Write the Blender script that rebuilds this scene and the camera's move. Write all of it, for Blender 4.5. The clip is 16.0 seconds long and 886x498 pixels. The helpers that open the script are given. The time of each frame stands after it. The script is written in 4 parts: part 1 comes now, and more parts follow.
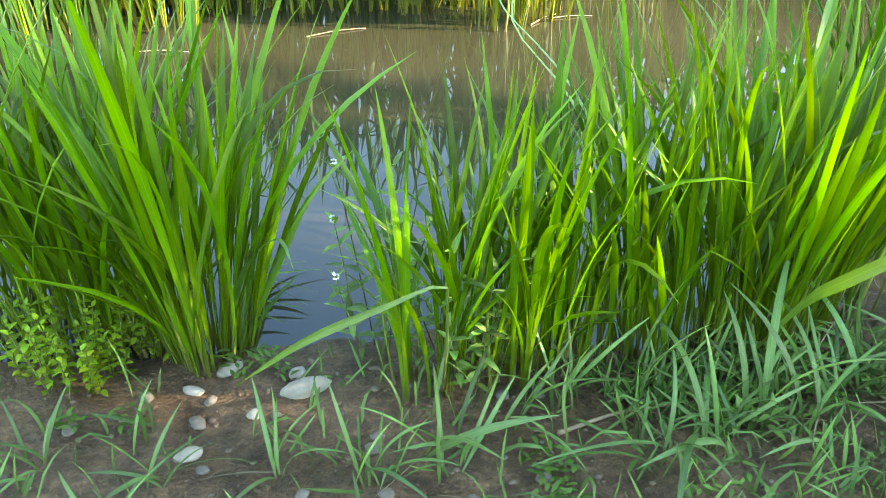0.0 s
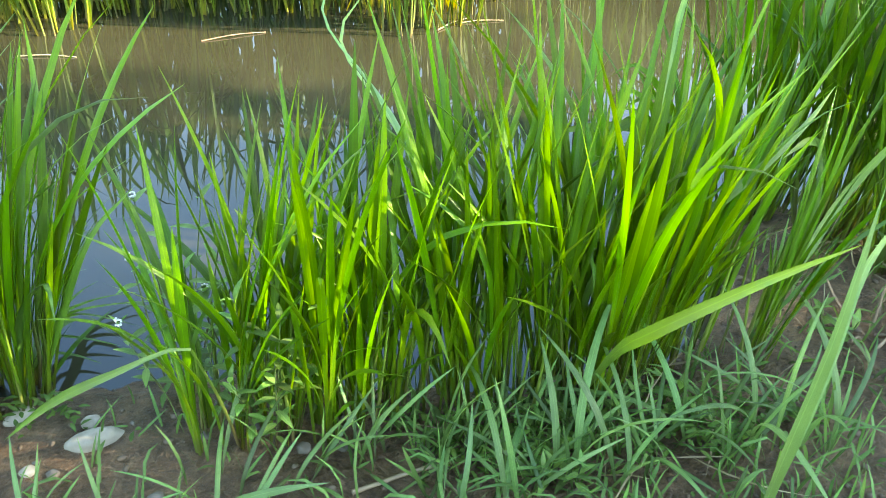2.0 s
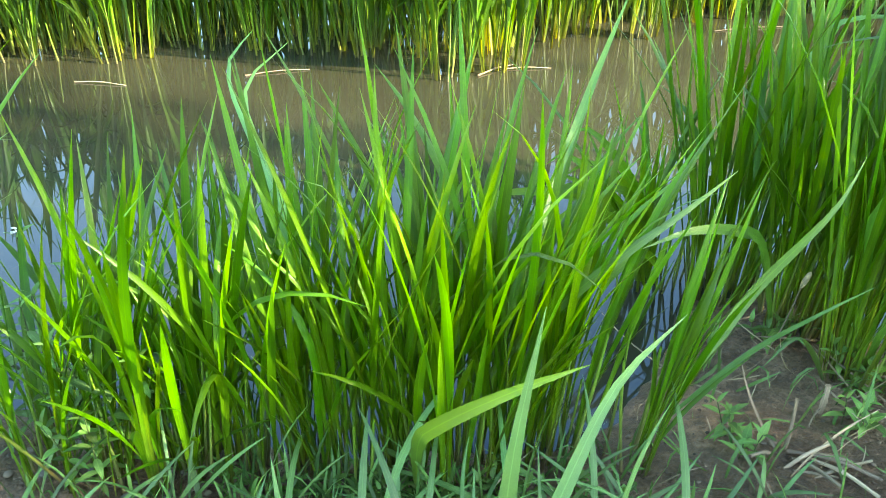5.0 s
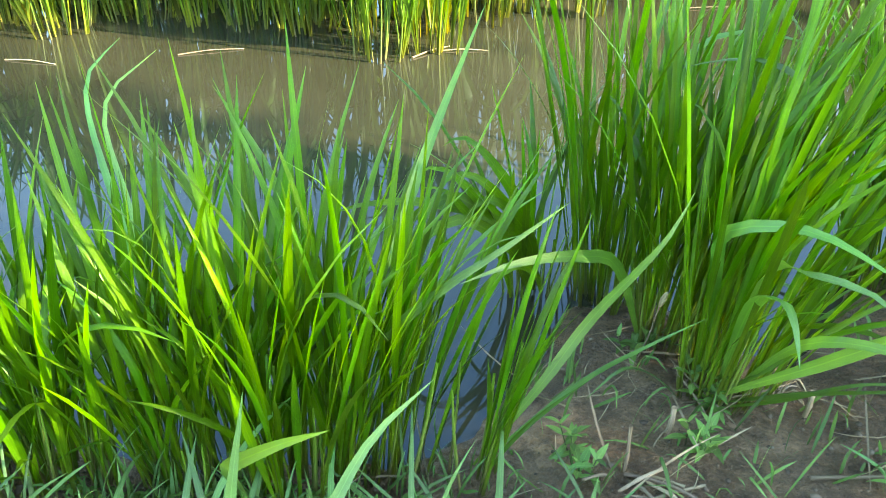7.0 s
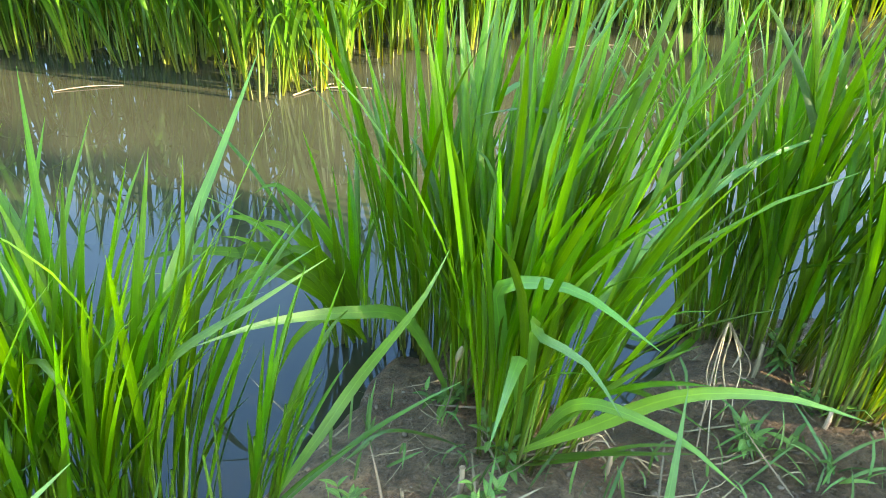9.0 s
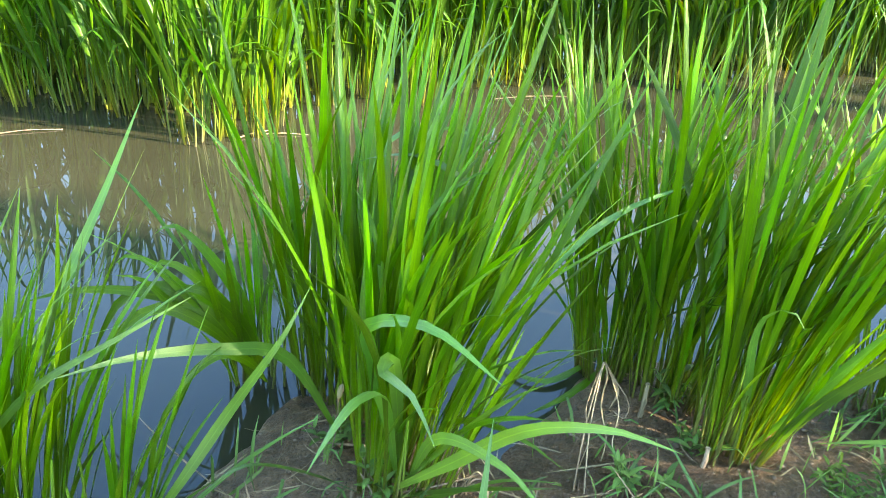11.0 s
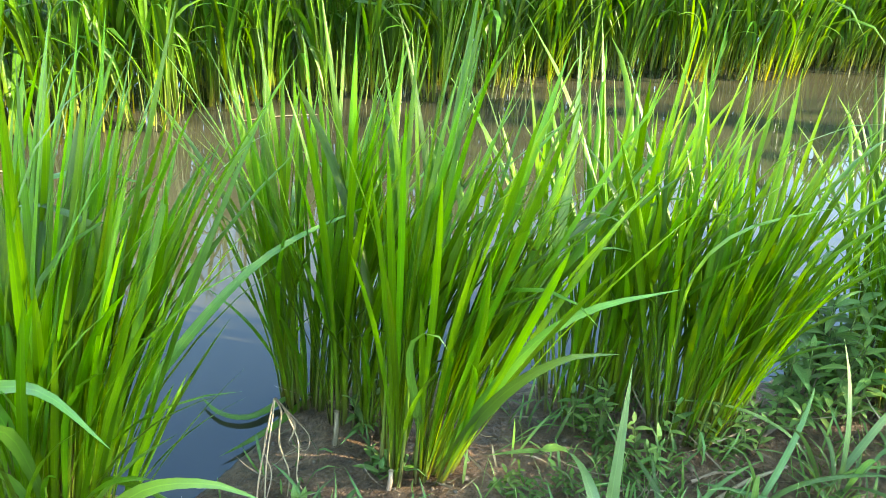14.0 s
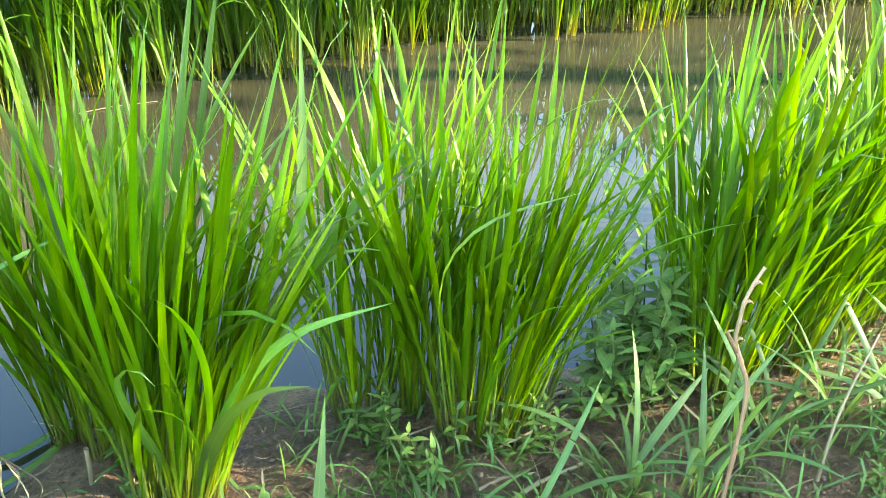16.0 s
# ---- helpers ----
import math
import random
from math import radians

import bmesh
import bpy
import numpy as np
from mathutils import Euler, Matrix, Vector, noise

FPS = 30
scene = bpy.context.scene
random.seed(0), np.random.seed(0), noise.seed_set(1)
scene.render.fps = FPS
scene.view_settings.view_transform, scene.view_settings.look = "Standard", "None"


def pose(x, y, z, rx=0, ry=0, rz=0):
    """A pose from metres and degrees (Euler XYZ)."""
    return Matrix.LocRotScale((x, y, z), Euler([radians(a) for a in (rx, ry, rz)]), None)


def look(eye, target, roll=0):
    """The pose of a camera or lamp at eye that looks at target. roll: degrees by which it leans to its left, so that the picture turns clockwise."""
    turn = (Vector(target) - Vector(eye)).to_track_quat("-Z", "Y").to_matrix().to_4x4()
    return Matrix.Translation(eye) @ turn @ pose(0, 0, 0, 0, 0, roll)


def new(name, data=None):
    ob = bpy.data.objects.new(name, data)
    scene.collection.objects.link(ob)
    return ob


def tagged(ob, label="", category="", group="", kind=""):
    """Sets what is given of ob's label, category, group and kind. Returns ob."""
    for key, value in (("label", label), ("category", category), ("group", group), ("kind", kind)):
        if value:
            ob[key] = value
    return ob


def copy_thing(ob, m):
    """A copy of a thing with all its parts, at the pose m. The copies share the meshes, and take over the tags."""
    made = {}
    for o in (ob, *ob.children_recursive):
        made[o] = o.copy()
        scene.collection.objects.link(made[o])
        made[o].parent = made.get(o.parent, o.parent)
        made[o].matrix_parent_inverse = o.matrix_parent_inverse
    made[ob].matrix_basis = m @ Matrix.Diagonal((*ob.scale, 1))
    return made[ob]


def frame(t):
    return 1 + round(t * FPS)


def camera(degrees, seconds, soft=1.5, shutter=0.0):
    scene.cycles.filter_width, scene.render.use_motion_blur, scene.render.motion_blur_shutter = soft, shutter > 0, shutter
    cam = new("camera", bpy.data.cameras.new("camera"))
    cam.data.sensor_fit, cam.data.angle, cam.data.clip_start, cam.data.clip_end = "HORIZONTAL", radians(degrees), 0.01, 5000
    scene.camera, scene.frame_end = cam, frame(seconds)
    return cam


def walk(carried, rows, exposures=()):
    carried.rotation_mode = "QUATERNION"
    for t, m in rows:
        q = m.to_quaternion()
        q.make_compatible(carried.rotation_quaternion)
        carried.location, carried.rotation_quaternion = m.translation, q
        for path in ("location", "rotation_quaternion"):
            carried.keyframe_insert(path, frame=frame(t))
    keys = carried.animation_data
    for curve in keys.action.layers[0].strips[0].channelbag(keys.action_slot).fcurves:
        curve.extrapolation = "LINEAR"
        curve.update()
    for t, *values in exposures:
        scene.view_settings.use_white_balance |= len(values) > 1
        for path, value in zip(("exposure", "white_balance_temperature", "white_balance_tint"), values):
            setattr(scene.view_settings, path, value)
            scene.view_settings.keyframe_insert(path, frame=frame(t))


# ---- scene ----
cam = camera(53.2, 16.0, soft=0.85)
PATH = [
    (0, (-0.231, 0.121, 0.809), (0.205, 1.771, -0.235), 0.4),
    (0.5, (-0.156, 0.145, 0.803), (0.295, 1.783, -0.253), -0.0),
    (1, (-0.101, 0.177, 0.815), (0.367, 1.809, -0.241), 0.7),
    (1.5, (-0.059, 0.185, 0.825), (0.415, 1.806, -0.246), 1.3),
    (2, (0.015, 0.161, 0.826), (0.486, 1.788, -0.237), 1.3),
    (2.5, (0.103, 0.146, 0.848), (0.445, 1.808, -0.21), 0.1),
    (3, (0.179, 0.158, 0.85), (0.38, 1.901, -0.11), -0.9),
    (3.2, (0.208, 0.157, 0.857), (0.385, 1.899, -0.11), -1.1),
    (5.3, (0.436, 0.163, 0.845), (0.551, 1.878, -0.179), 0.4),
    (5.5, (0.459, 0.179, 0.858), (0.58, 1.885, -0.178), 1.0),
    (6, (0.516, 0.2, 0.876), (0.621, 1.892, -0.185), 0.5),
    (6.5, (0.536, 0.192, 0.884), (0.658, 1.871, -0.196), 1.3),
    (7, (0.616, 0.191, 0.928), (0.726, 1.856, -0.174), 0.6),
    (7.5, (0.721, 0.174, 0.943), (0.803, 1.847, -0.149), 0.2),
    (8, (0.765, 0.173, 0.941), (0.856, 1.851, -0.143), 0.7),
    (8.5, (0.809, 0.203, 0.932), (0.949, 1.895, -0.125), 1.1),
    (9, (0.876, 0.225, 0.94), (1.046, 1.919, -0.109), 1.6),
    (9.2, (0.888, 0.227, 0.941), (1.061, 1.928, -0.096), 1.6),
    (11.3, (1.053, 0.169, 0.965), (1.265, 1.915, 0.013), 2.7),
    (11.5, (1.074, 0.169, 0.984), (1.262, 1.906, 0.012), 2.7),
    (12, (1.079, 0.145, 0.995), (1.33, 1.888, 0.046), 1.6),
    (12.5, (1.107, 0.12, 0.992), (1.451, 1.866, 0.078), 1.5),
    (13, (1.182, 0.119, 0.987), (1.585, 1.858, 0.085), 1.8),
    (13.5, (1.232, 0.122, 0.987), (1.701, 1.841, 0.079), 2.8),
    (14, (1.273, 0.15, 1.001), (1.838, 1.83, 0.076), 3.6),
    (14.5, (1.323, 0.19, 1.011), (2.032, 1.803, 0.065), 2.2),
    (15, (1.385, 0.221, 1.024), (2.105, 1.793, 0.019), -0.7),
    (15.5, (1.513, 0.209, 1.016), (2.183, 1.802, 0.011), 0.2),
    (16, (1.612, 0.181, 1.011), (2.253, 1.788, 0.008), 0.7),
]
walk(cam, [(t, look(eye, target, roll)) for t, eye, target, roll in PATH], [(0.0, 3.56, 9800, 5), (3.0, 3.52, 9300, 3), (5.5, 3.52, 8600, -1), (9.0, 3.61, 8600, 2), (12.5, 3.57, 8500, 4), (16.0, 3.70, 9300, 3.5)])

# ---- world, sun ----
SUN_AZ, SUN_EL = 112.0, 23.0          # degrees to the right of straight ahead (+y), degrees above the horizon
sky_world = bpy.data.worlds.new("sky")
scene.world = sky_world
sky_world.use_nodes = True
wt = sky_world.node_tree
sky_node = wt.nodes.new("ShaderNodeTexSky")
sky_node.sky_type = "NISHITA"
sky_node.sun_disc = False
sky_node.dust_density, sky_node.ozone_density, sky_node.air_density = 0.3, 3.5, 1.0
sky_node.sun_elevation = radians(SUN_EL)
sky_node.sun_rotation = radians(SUN_AZ)
wt.nodes["Background"].inputs["Strength"].default_value = 0.132
wt.links.new(sky_node.outputs[0], wt.nodes["Background"].inputs["Color"])
sun_data = bpy.data.lights.new("sun", "SUN")
sun_data.energy, sun_data.angle, sun_data.color = 2.8, radians(0.6), (1.0, 0.94, 0.85)
sun = new("sun", sun_data)
sun.matrix_world = look((0, 0, 5), (-math.sin(radians(SUN_AZ)) * math.cos(radians(SUN_EL)) * 5,
                                    -math.cos(radians(SUN_AZ)) * math.cos(radians(SUN_EL)) * 5,
                                    5 - 5 * math.sin(radians(SUN_EL))))


# ---- materials ----
def mat(name):
    m = bpy.data.materials.new(name)
    m.use_nodes = True
    nt = m.node_tree
    return m, nt, nt.nodes["Principled BSDF"], nt.nodes["Material Output"]


def node(nt, kind, **values):
    n = nt.nodes.new(kind)
    for key, value in values.items():
        n.inputs[key].default_value = value
    return n


def ramp(nt, fac, stops):
    n = nt.nodes.new("ShaderNodeValToRGB")
    while len(n.color_ramp.elements) < len(stops):
        n.color_ramp.elements.new(0.5)
    for el, (at, col) in zip(n.color_ramp.elements, stops):
        el.position, el.color = at, (*col, 1)
    nt.links.new(fac, n.inputs[0])
    return n.outputs[0]


def mix_rgb(nt, kind, fac, a, b):
    n = nt.nodes.new("ShaderNodeMix")
    n.data_type, n.blend_type = "RGBA", kind
    for socket, value in ((n.inputs[0], fac), (n.inputs[6], a), (n.inputs[7], b)):
        if isinstance(value, (int, float)):
            socket.default_value = value
        elif isinstance(value, tuple):
            socket.default_value = (*value, 1)
        else:
            nt.links.new(value, socket)
    return n.outputs[2]


def leaf_material(name, stops, through_tint, joined=False, translucent=0.26, rough=0.36, veins=11.0, vary=0.52, hue=0.02, sheen=0.0, gloss=0.36, coat=0.0):
    """A blade: colour runs along it (v), veins across it (u), each blade its own shade."""
    m, nt, bsdf, out = mat(name)
    uv = nt.nodes.new("ShaderNodeUVMap")
    sep = nt.nodes.new("ShaderNodeSeparateXYZ")
    nt.links.new(uv.outputs[0], sep.inputs[0])
    along, across = sep.outputs[1], sep.outputs[0]
    col = ramp(nt, along, stops)
    rnd = nt.nodes.new("ShaderNodeNewGeometry").outputs["Random Per Island"] if joined else nt.nodes.new("ShaderNodeObjectInfo").outputs["Random"]
    # blotches and yellowing
    tex = nt.nodes.new("ShaderNodeTexCoord")
    blot = node(nt, "ShaderNodeTexNoise", Scale=9.0, Detail=4.0)
    nt.links.new(tex.outputs["Object"], blot.inputs["Vector"])
    hsv = nt.nodes.new("ShaderNodeHueSaturation")
    nt.links.new(col, hsv.inputs["Color"])
    val = nt.nodes.new("ShaderNodeMapRange")
    val.inputs["To Min"].default_value, val.inputs["To Max"].default_value = 1 - vary, 1 + vary
    nt.links.new(rnd, val.inputs["Value"])
    mul = nt.nodes.new("ShaderNodeMath")
    mul.operation = "MULTIPLY"
    bl = nt.nodes.new("ShaderNodeMapRange")
    bl.inputs["From Min"].default_value, bl.inputs["From Max"].default_value = 0.3, 0.7
    bl.inputs["To Min"].default_value, bl.inputs["To Max"].default_value = 0.82, 1.18
    nt.links.new(blot.outputs[0], bl.inputs["Value"])
    nt.links.new(val.outputs[0], mul.inputs[0])
    nt.links.new(bl.outputs[0], mul.inputs[1])
    nt.links.new(mul.outputs[0], hsv.inputs["Value"])
    hm = nt.nodes.new("ShaderNodeMath")
    hm.operation = "MULTIPLY"
    hm.inputs[1].default_value = 7.31
    fr = nt.nodes.new("ShaderNodeMath")
    fr.operation = "FRACT"
    nt.links.new(rnd, hm.inputs[0])
    nt.links.new(hm.outputs[0], fr.inputs[0])
    hr = nt.nodes.new("ShaderNodeMapRange")
    hr.inputs["To Min"].default_value, hr.inputs["To Max"].default_value = 0.5 - hue, 0.5 + hue * 0.6
    nt.links.new(fr.outputs[0], hr.inputs["Value"])
    nt.links.new(hr.outputs[0], hsv.inputs["Hue"])
    # veins
    wave = node(nt, "ShaderNodeTexWave", Scale=veins, Distortion=0.0)
    wave.wave_type, wave.bands_direction = "BANDS", "X"
    nt.links.new(uv.outputs[0], wave.inputs["Vector"])
    mid = ramp(nt, across, [(0.44, (1, 1, 1)), (0.485, (1.5, 1.45, 1.5)), (0.515, (1.5, 1.45, 1.5)), (0.56, (1, 1, 1))])
    vein = ramp(nt, wave.outputs[1], [(0.0, (0.74, 0.78, 0.74)), (1.0, (1.16, 1.14, 1.16))])
    c2 = mix_rgb(nt, "MULTIPLY", 1.0, hsv.outputs[0], vein)
    c3 = mix_rgb(nt, "MULTIPLY", 0.7, c2, mid)
    nt.links.new(c3, bsdf.inputs["Base Color"])
    bsdf.inputs["Roughness"].default_value = rough
    bsdf.inputs["Specular IOR Level"].default_value = gloss
    bsdf.inputs["Sheen Weight"].default_value = sheen
    bsdf.inputs["Coat Weight"].default_value = coat
    bsdf.inputs["Coat Roughness"].default_value = 0.42
    bsdf.inputs["Sheen Roughness"].default_value = 0.35
    bump = node(nt, "ShaderNodeBump", Strength=0.25, Distance=0.0006)
    nt.links.new(wave.outputs[1], bump.inputs["Height"])
    nt.links.new(bump.outputs[0], bsdf.inputs["Normal"])
    tr = nt.nodes.new("ShaderNodeBsdfTranslucent")
    nt.links.new(mix_rgb(nt, "MULTIPLY", 1.0, c3, through_tint), tr.inputs["Color"])
    mixer = nt.nodes.new("ShaderNodeMixShader")
    mixer.inputs[0].default_value = translucent
    nt.links.new(bsdf.outputs[0], mixer.inputs[1])
    nt.links.new(tr.outputs[0], mixer.inputs[2])
    nt.links.new(mixer.outputs[0], out.inputs["Surface"])
    return m


RICE = [(0.0, (0.11, 0.08, 0.04)), (0.05, (0.13, 0.145, 0.04)), (0.15, (0.120, 0.215, 0.018)), (0.3, (0.090, 0.205, 0.008)), (0.5, (0.058, 0.168, 0.004)), (1.0, (0.068, 0.186, 0.005))]
# RICE_FAR: upper stops darkened for the shade there, above its lit feet
RICE_FAR = [(0.0, (0.20, 0.15, 0.042)), (0.08, (0.19, 0.215, 0.027)), (0.25, (0.095, 0.195, 0.012)), (0.5, (0.043, 0.130, 0.0045)), (1.0, (0.050, 0.150, 0.006))]
GRASS = [(0.0, (0.13, 0.135, 0.065)), (0.2, (0.115, 0.225, 0.065)), (1.0, (0.125, 0.26, 0.085))]
rice_leaf = leaf_material("rice_leaf", RICE, (2.0, 1.8, 0.42), vary=0.45, gloss=0.42, rough=0.32)
rice_joined = leaf_material("rice_inner_leaf", RICE, (2.0, 1.8, 0.42), joined=True, vary=0.45, gloss=0.42, rough=0.32)
# lit copy of rice_leaf: the sky's paleness on open blades is in the colour
skylit_leaf = leaf_material("skylit_rice_leaf", [(at, (r * 1.35, g * 1.25, b + 0.022)) for at, (r, g, b) in RICE], (2.0, 1.8, 0.42), gloss=0.7, coat=0.45, rough=0.45)
rice_far_leaf = leaf_material("rice_far_leaf", RICE_FAR, (2.1, 1.75, 0.45), vary=0.62, gloss=0.5)
rice_far_joined = leaf_material("rice_far_joined", RICE_FAR, (2.1, 1.75, 0.45), joined=True)
grass_leaf = leaf_material("grass_leaf", GRASS, (1.6, 1.6, 0.9), translucent=0.3, rough=0.42, gloss=0.6, coat=0.0)
grass_joined = leaf_material("grass_joined", GRASS, (1.6, 1.6, 0.9), joined=True, translucent=0.3, rough=0.5)
weed_leaf = leaf_material("weed_leaf", [(0.0, (0.15, 0.26, 0.075)), (1.0, (0.135, 0.285, 0.070))], (1.6, 1.6, 0.9), translucent=0.3, rough=0.5, veins=3.0)
herb_leaf = leaf_material("herb_leaf", [(0.0, (0.20, 0.34, 0.03)), (1.0, (0.20, 0.35, 0.03))], (1.6, 1.6, 0.9), translucent=0.35, rough=0.55, veins=3.0)
straw_mat = leaf_material("dry_straw", [(0.0, (0.34, 0.25, 0.16)), (1.0, (0.50, 0.39, 0.26))], (1.0, 1.0, 1.0), translucent=0.08, rough=0.7)
straw_joined = leaf_material("straw_litter", [(0.0, (0.26, 0.20, 0.12)), (1.0, (0.38, 0.31, 0.20))], (1.0, 1.0, 1.0), joined=True, translucent=0.08, rough=0.75)

stem_mat, nt, bsdf, out = mat("rice_stem")
uvn = nt.nodes.new("ShaderNodeUVMap")
sp = nt.nodes.new("ShaderNodeSeparateXYZ")
nt.links.new(uvn.outputs[0], sp.inputs[0])
stem_col = ramp(nt, sp.outputs[1], [(0.0, (0.11, 0.075, 0.04)), (0.15, (0.17, 0.13, 0.055)), (0.4, (0.14, 0.18, 0.035)), (1.0, (0.09, 0.19, 0.015))])
info = nt.nodes.new("ShaderNodeObjectInfo")
hs = nt.nodes.new("ShaderNodeHueSaturation")
mr = nt.nodes.new("ShaderNodeMapRange")
mr.inputs["To Min"].default_value, mr.inputs["To Max"].default_value = 0.7, 1.3
nt.links.new(info.outputs["Random"], mr.inputs["Value"])
nt.links.new(mr.outputs[0], hs.inputs["Value"])
nt.links.new(stem_col, hs.inputs["Color"])
nt.links.new(hs.outputs[0], bsdf.inputs["Base Color"])
bsdf.inputs["Roughness"].default_value = 0.45

mud_mat, nt, bsdf, out = mat("wet_mud")
tc = nt.nodes.new("ShaderNodeTexCoord")
n_big = node(nt, "ShaderNodeTexNoise", Scale=5.0, Detail=6.0, Roughness=0.6)
n_fine = node(nt, "ShaderNodeTexNoise", Scale=70.0, Detail=8.0, Roughness=0.7)
n_grit = node(nt, "ShaderNodeTexVoronoi", Scale=160.0)
for n in (n_big, n_fine, n_grit):
    nt.links.new(tc.outputs["Object"], n.inputs["Vector"])
c_big = ramp(nt, n_big.outputs[0], [(0.3, (0.150, 0.084, 0.048)), (0.55, (0.245, 0.150, 0.088)), (0.75, (0.35, 0.228, 0.142))])
c_fine = ramp(nt, n_fine.outputs[0], [(0.3, (0.5, 0.48, 0.46)), (0.5, (0.9, 0.9, 0.9)), (0.62, (1.15, 1.15, 1.15)), (0.75, (1.6, 1.5, 1.4))])
n_mid = node(nt, "ShaderNodeTexNoise", Scale=24.0, Detail=5.0, Roughness=0.65)
nt.links.new(tc.outputs["Object"], n_mid.inputs["Vector"])
c_mid = ramp(nt, n_mid.outputs[0], [(0.32, (0.45, 0.43, 0.42)), (0.5, (0.95, 0.95, 0.95)), (0.68, (1.45, 1.42, 1.36))])
nt.links.new(mix_rgb(nt, "MULTIPLY", 1.0, mix_rgb(nt, "MULTIPLY", 1.0, c_big, c_mid), c_fine), bsdf.inputs["Base Color"])
b0 = node(nt, "ShaderNodeBump", Strength=1.0, Distance=0.03)
nt.links.new(n_mid.outputs[0], b0.inputs["Height"])
r_mud = nt.nodes.new("ShaderNodeMapRange")
r_mud.inputs["From Min"].default_value, r_mud.inputs["From Max"].default_value = 0.35, 0.7
r_mud.inputs["To Min"].default_value, r_mud.inputs["To Max"].default_value = 0.28, 0.62
nt.links.new(n_big.outputs[0], r_mud.inputs["Value"])
nt.links.new(r_mud.outputs[0], bsdf.inputs["Roughness"])
b1 = node(nt, "ShaderNodeBump", Strength=1.0, Distance=0.02)
nt.links.new(n_fine.outputs[0], b1.inputs["Height"])
nt.links.new(b0.outputs[0], b1.inputs["Normal"])
b2 = node(nt, "ShaderNodeBump", Strength=0.6, Distance=0.004)
nt.links.new(n_grit.outputs[0], b2.inputs["Height"])
nt.links.new(b1.outputs[0], b2.inputs["Normal"])
nt.links.new(b2.outputs[0], bsdf.inputs["Normal"])

water_mat, nt, bsdf, out = mat("muddy_water")
tc = nt.nodes.new("ShaderNodeTexCoord")
silt = node(nt, "ShaderNodeTexNoise", Scale=1.3, Detail=4.0)
nt.links.new(tc.outputs["Object"], silt.inputs["Vector"])
nt.links.new(ramp(nt, silt.outputs[0], [(0.3, (0.029, 0.0285, 0.0165)), (0.7, (0.050, 0.048, 0.029))]), bsdf.inputs["Base Color"])
bsdf.inputs["Roughness"].default_value = 0.01
# the mirrored sky's blue is put into the reflection tint
bsdf.inputs["Specular Tint"].default_value = (0.30, 0.62, 1.0, 1)
bsdf.inputs["IOR"].default_value = 1.52
bsdf.inputs["Specular IOR Level"].default_value = 0.5
rip = node(nt, "ShaderNodeTexNoise", Scale=7.0, Detail=2.0)
nt.links.new(tc.outputs["Object"], rip.inputs["Vector"])
wb = node(nt, "ShaderNodeBump", Strength=0.06, Distance=0.004)
nt.links.new(rip.outputs[0], wb.inputs["Height"])
nt.links.new(wb.outputs[0], bsdf.inputs["Normal"])

stone_mat, nt, bsdf, out = mat("pale_stone")
tc = nt.nodes.new("ShaderNodeTexCoord")
sn = node(nt, "ShaderNodeTexNoise", Scale=45.0, Detail=6.0)
nt.links.new(tc.outputs["Object"], sn.inputs["Vector"])
s_c = ramp(nt, sn.outputs[0], [(0.3, (0.24, 0.21, 0.165)), (0.6, (0.42, 0.37, 0.30))])
nt.links.new(s_c, bsdf.inputs["Base Color"])
bsdf.inputs["Roughness"].default_value = 0.7
sb = node(nt, "ShaderNodeBump", Strength=0.4, Distance=0.003)
nt.links.new(sn.outputs[0], sb.inputs["Height"])
nt.links.new(sb.outputs[0], bsdf.inputs["Normal"])


pebble_mat = stone_mat.copy()
pebble_mat.name = "grey_pebble"
pebble_mat.node_tree.nodes["Color Ramp"].color_ramp.elements[0].color = (0.10, 0.085, 0.07, 1)
pebble_mat.node_tree.nodes["Color Ramp"].color_ramp.elements[1].color = (0.20, 0.17, 0.14, 1)


weed_joined = leaf_material("ground_weed_leaf", [(0.0, (0.09, 0.165, 0.035)), (1.0, (0.075, 0.175, 0.035))], (1.6, 1.6, 0.8), joined=True, translucent=0.3, rough=0.5, veins=2.0, vary=0.45)
crumb_mat, nt, bsdf, out = mat("mud_crumb")
geo = nt.nodes.new("ShaderNodeNewGeometry")
nt.links.new(ramp(nt, geo.outputs["Random Per Island"], [(0.0, (0.06, 0.04, 0.026)), (0.6, (0.14, 0.095, 0.062)), (0.96, (0.20, 0.145, 0.10)), (1.0, (0.30, 0.25, 0.19))]), bsdf.inputs["Base Color"])
bsdf.inputs["Roughness"].default_value = 0.6


# ---- ground and water ----
def near_shore(x):
    """Where the near mud meets the water."""
    return float(np.interp(x, (-60, -0.6, -0.24, -0.1, 0.12, 0.3, 0.6, 0.72, 0.82, 0.92, 1.06, 1.12, 1.24, 1.32, 1.41, 1.5, 1.75, 1.95, 2.18, 2.35, 60),
                           (1.3, 1.25, 1.19, 1.19, 1.13, 1.06, 1.05, 1.10, 1.24, 1.40, 1.44, 1.30, 1.22, 1.29, 1.41, 1.48, 1.46, 1.38, 1.28, 1.33, 1.33)))


def far_shore(x):
    return float(np.interp(x, (-60, -0.6, -0.15, 0.2, 0.5, 0.78, 0.92, 1.4, 1.8, 2.4, 3.15, 3.6, 60), (2.74, 2.77, 2.88, 2.88, 2.66, 2.63, 2.93, 3.02, 3.08, 3.16, 3.28, 3.2, 3.0)))


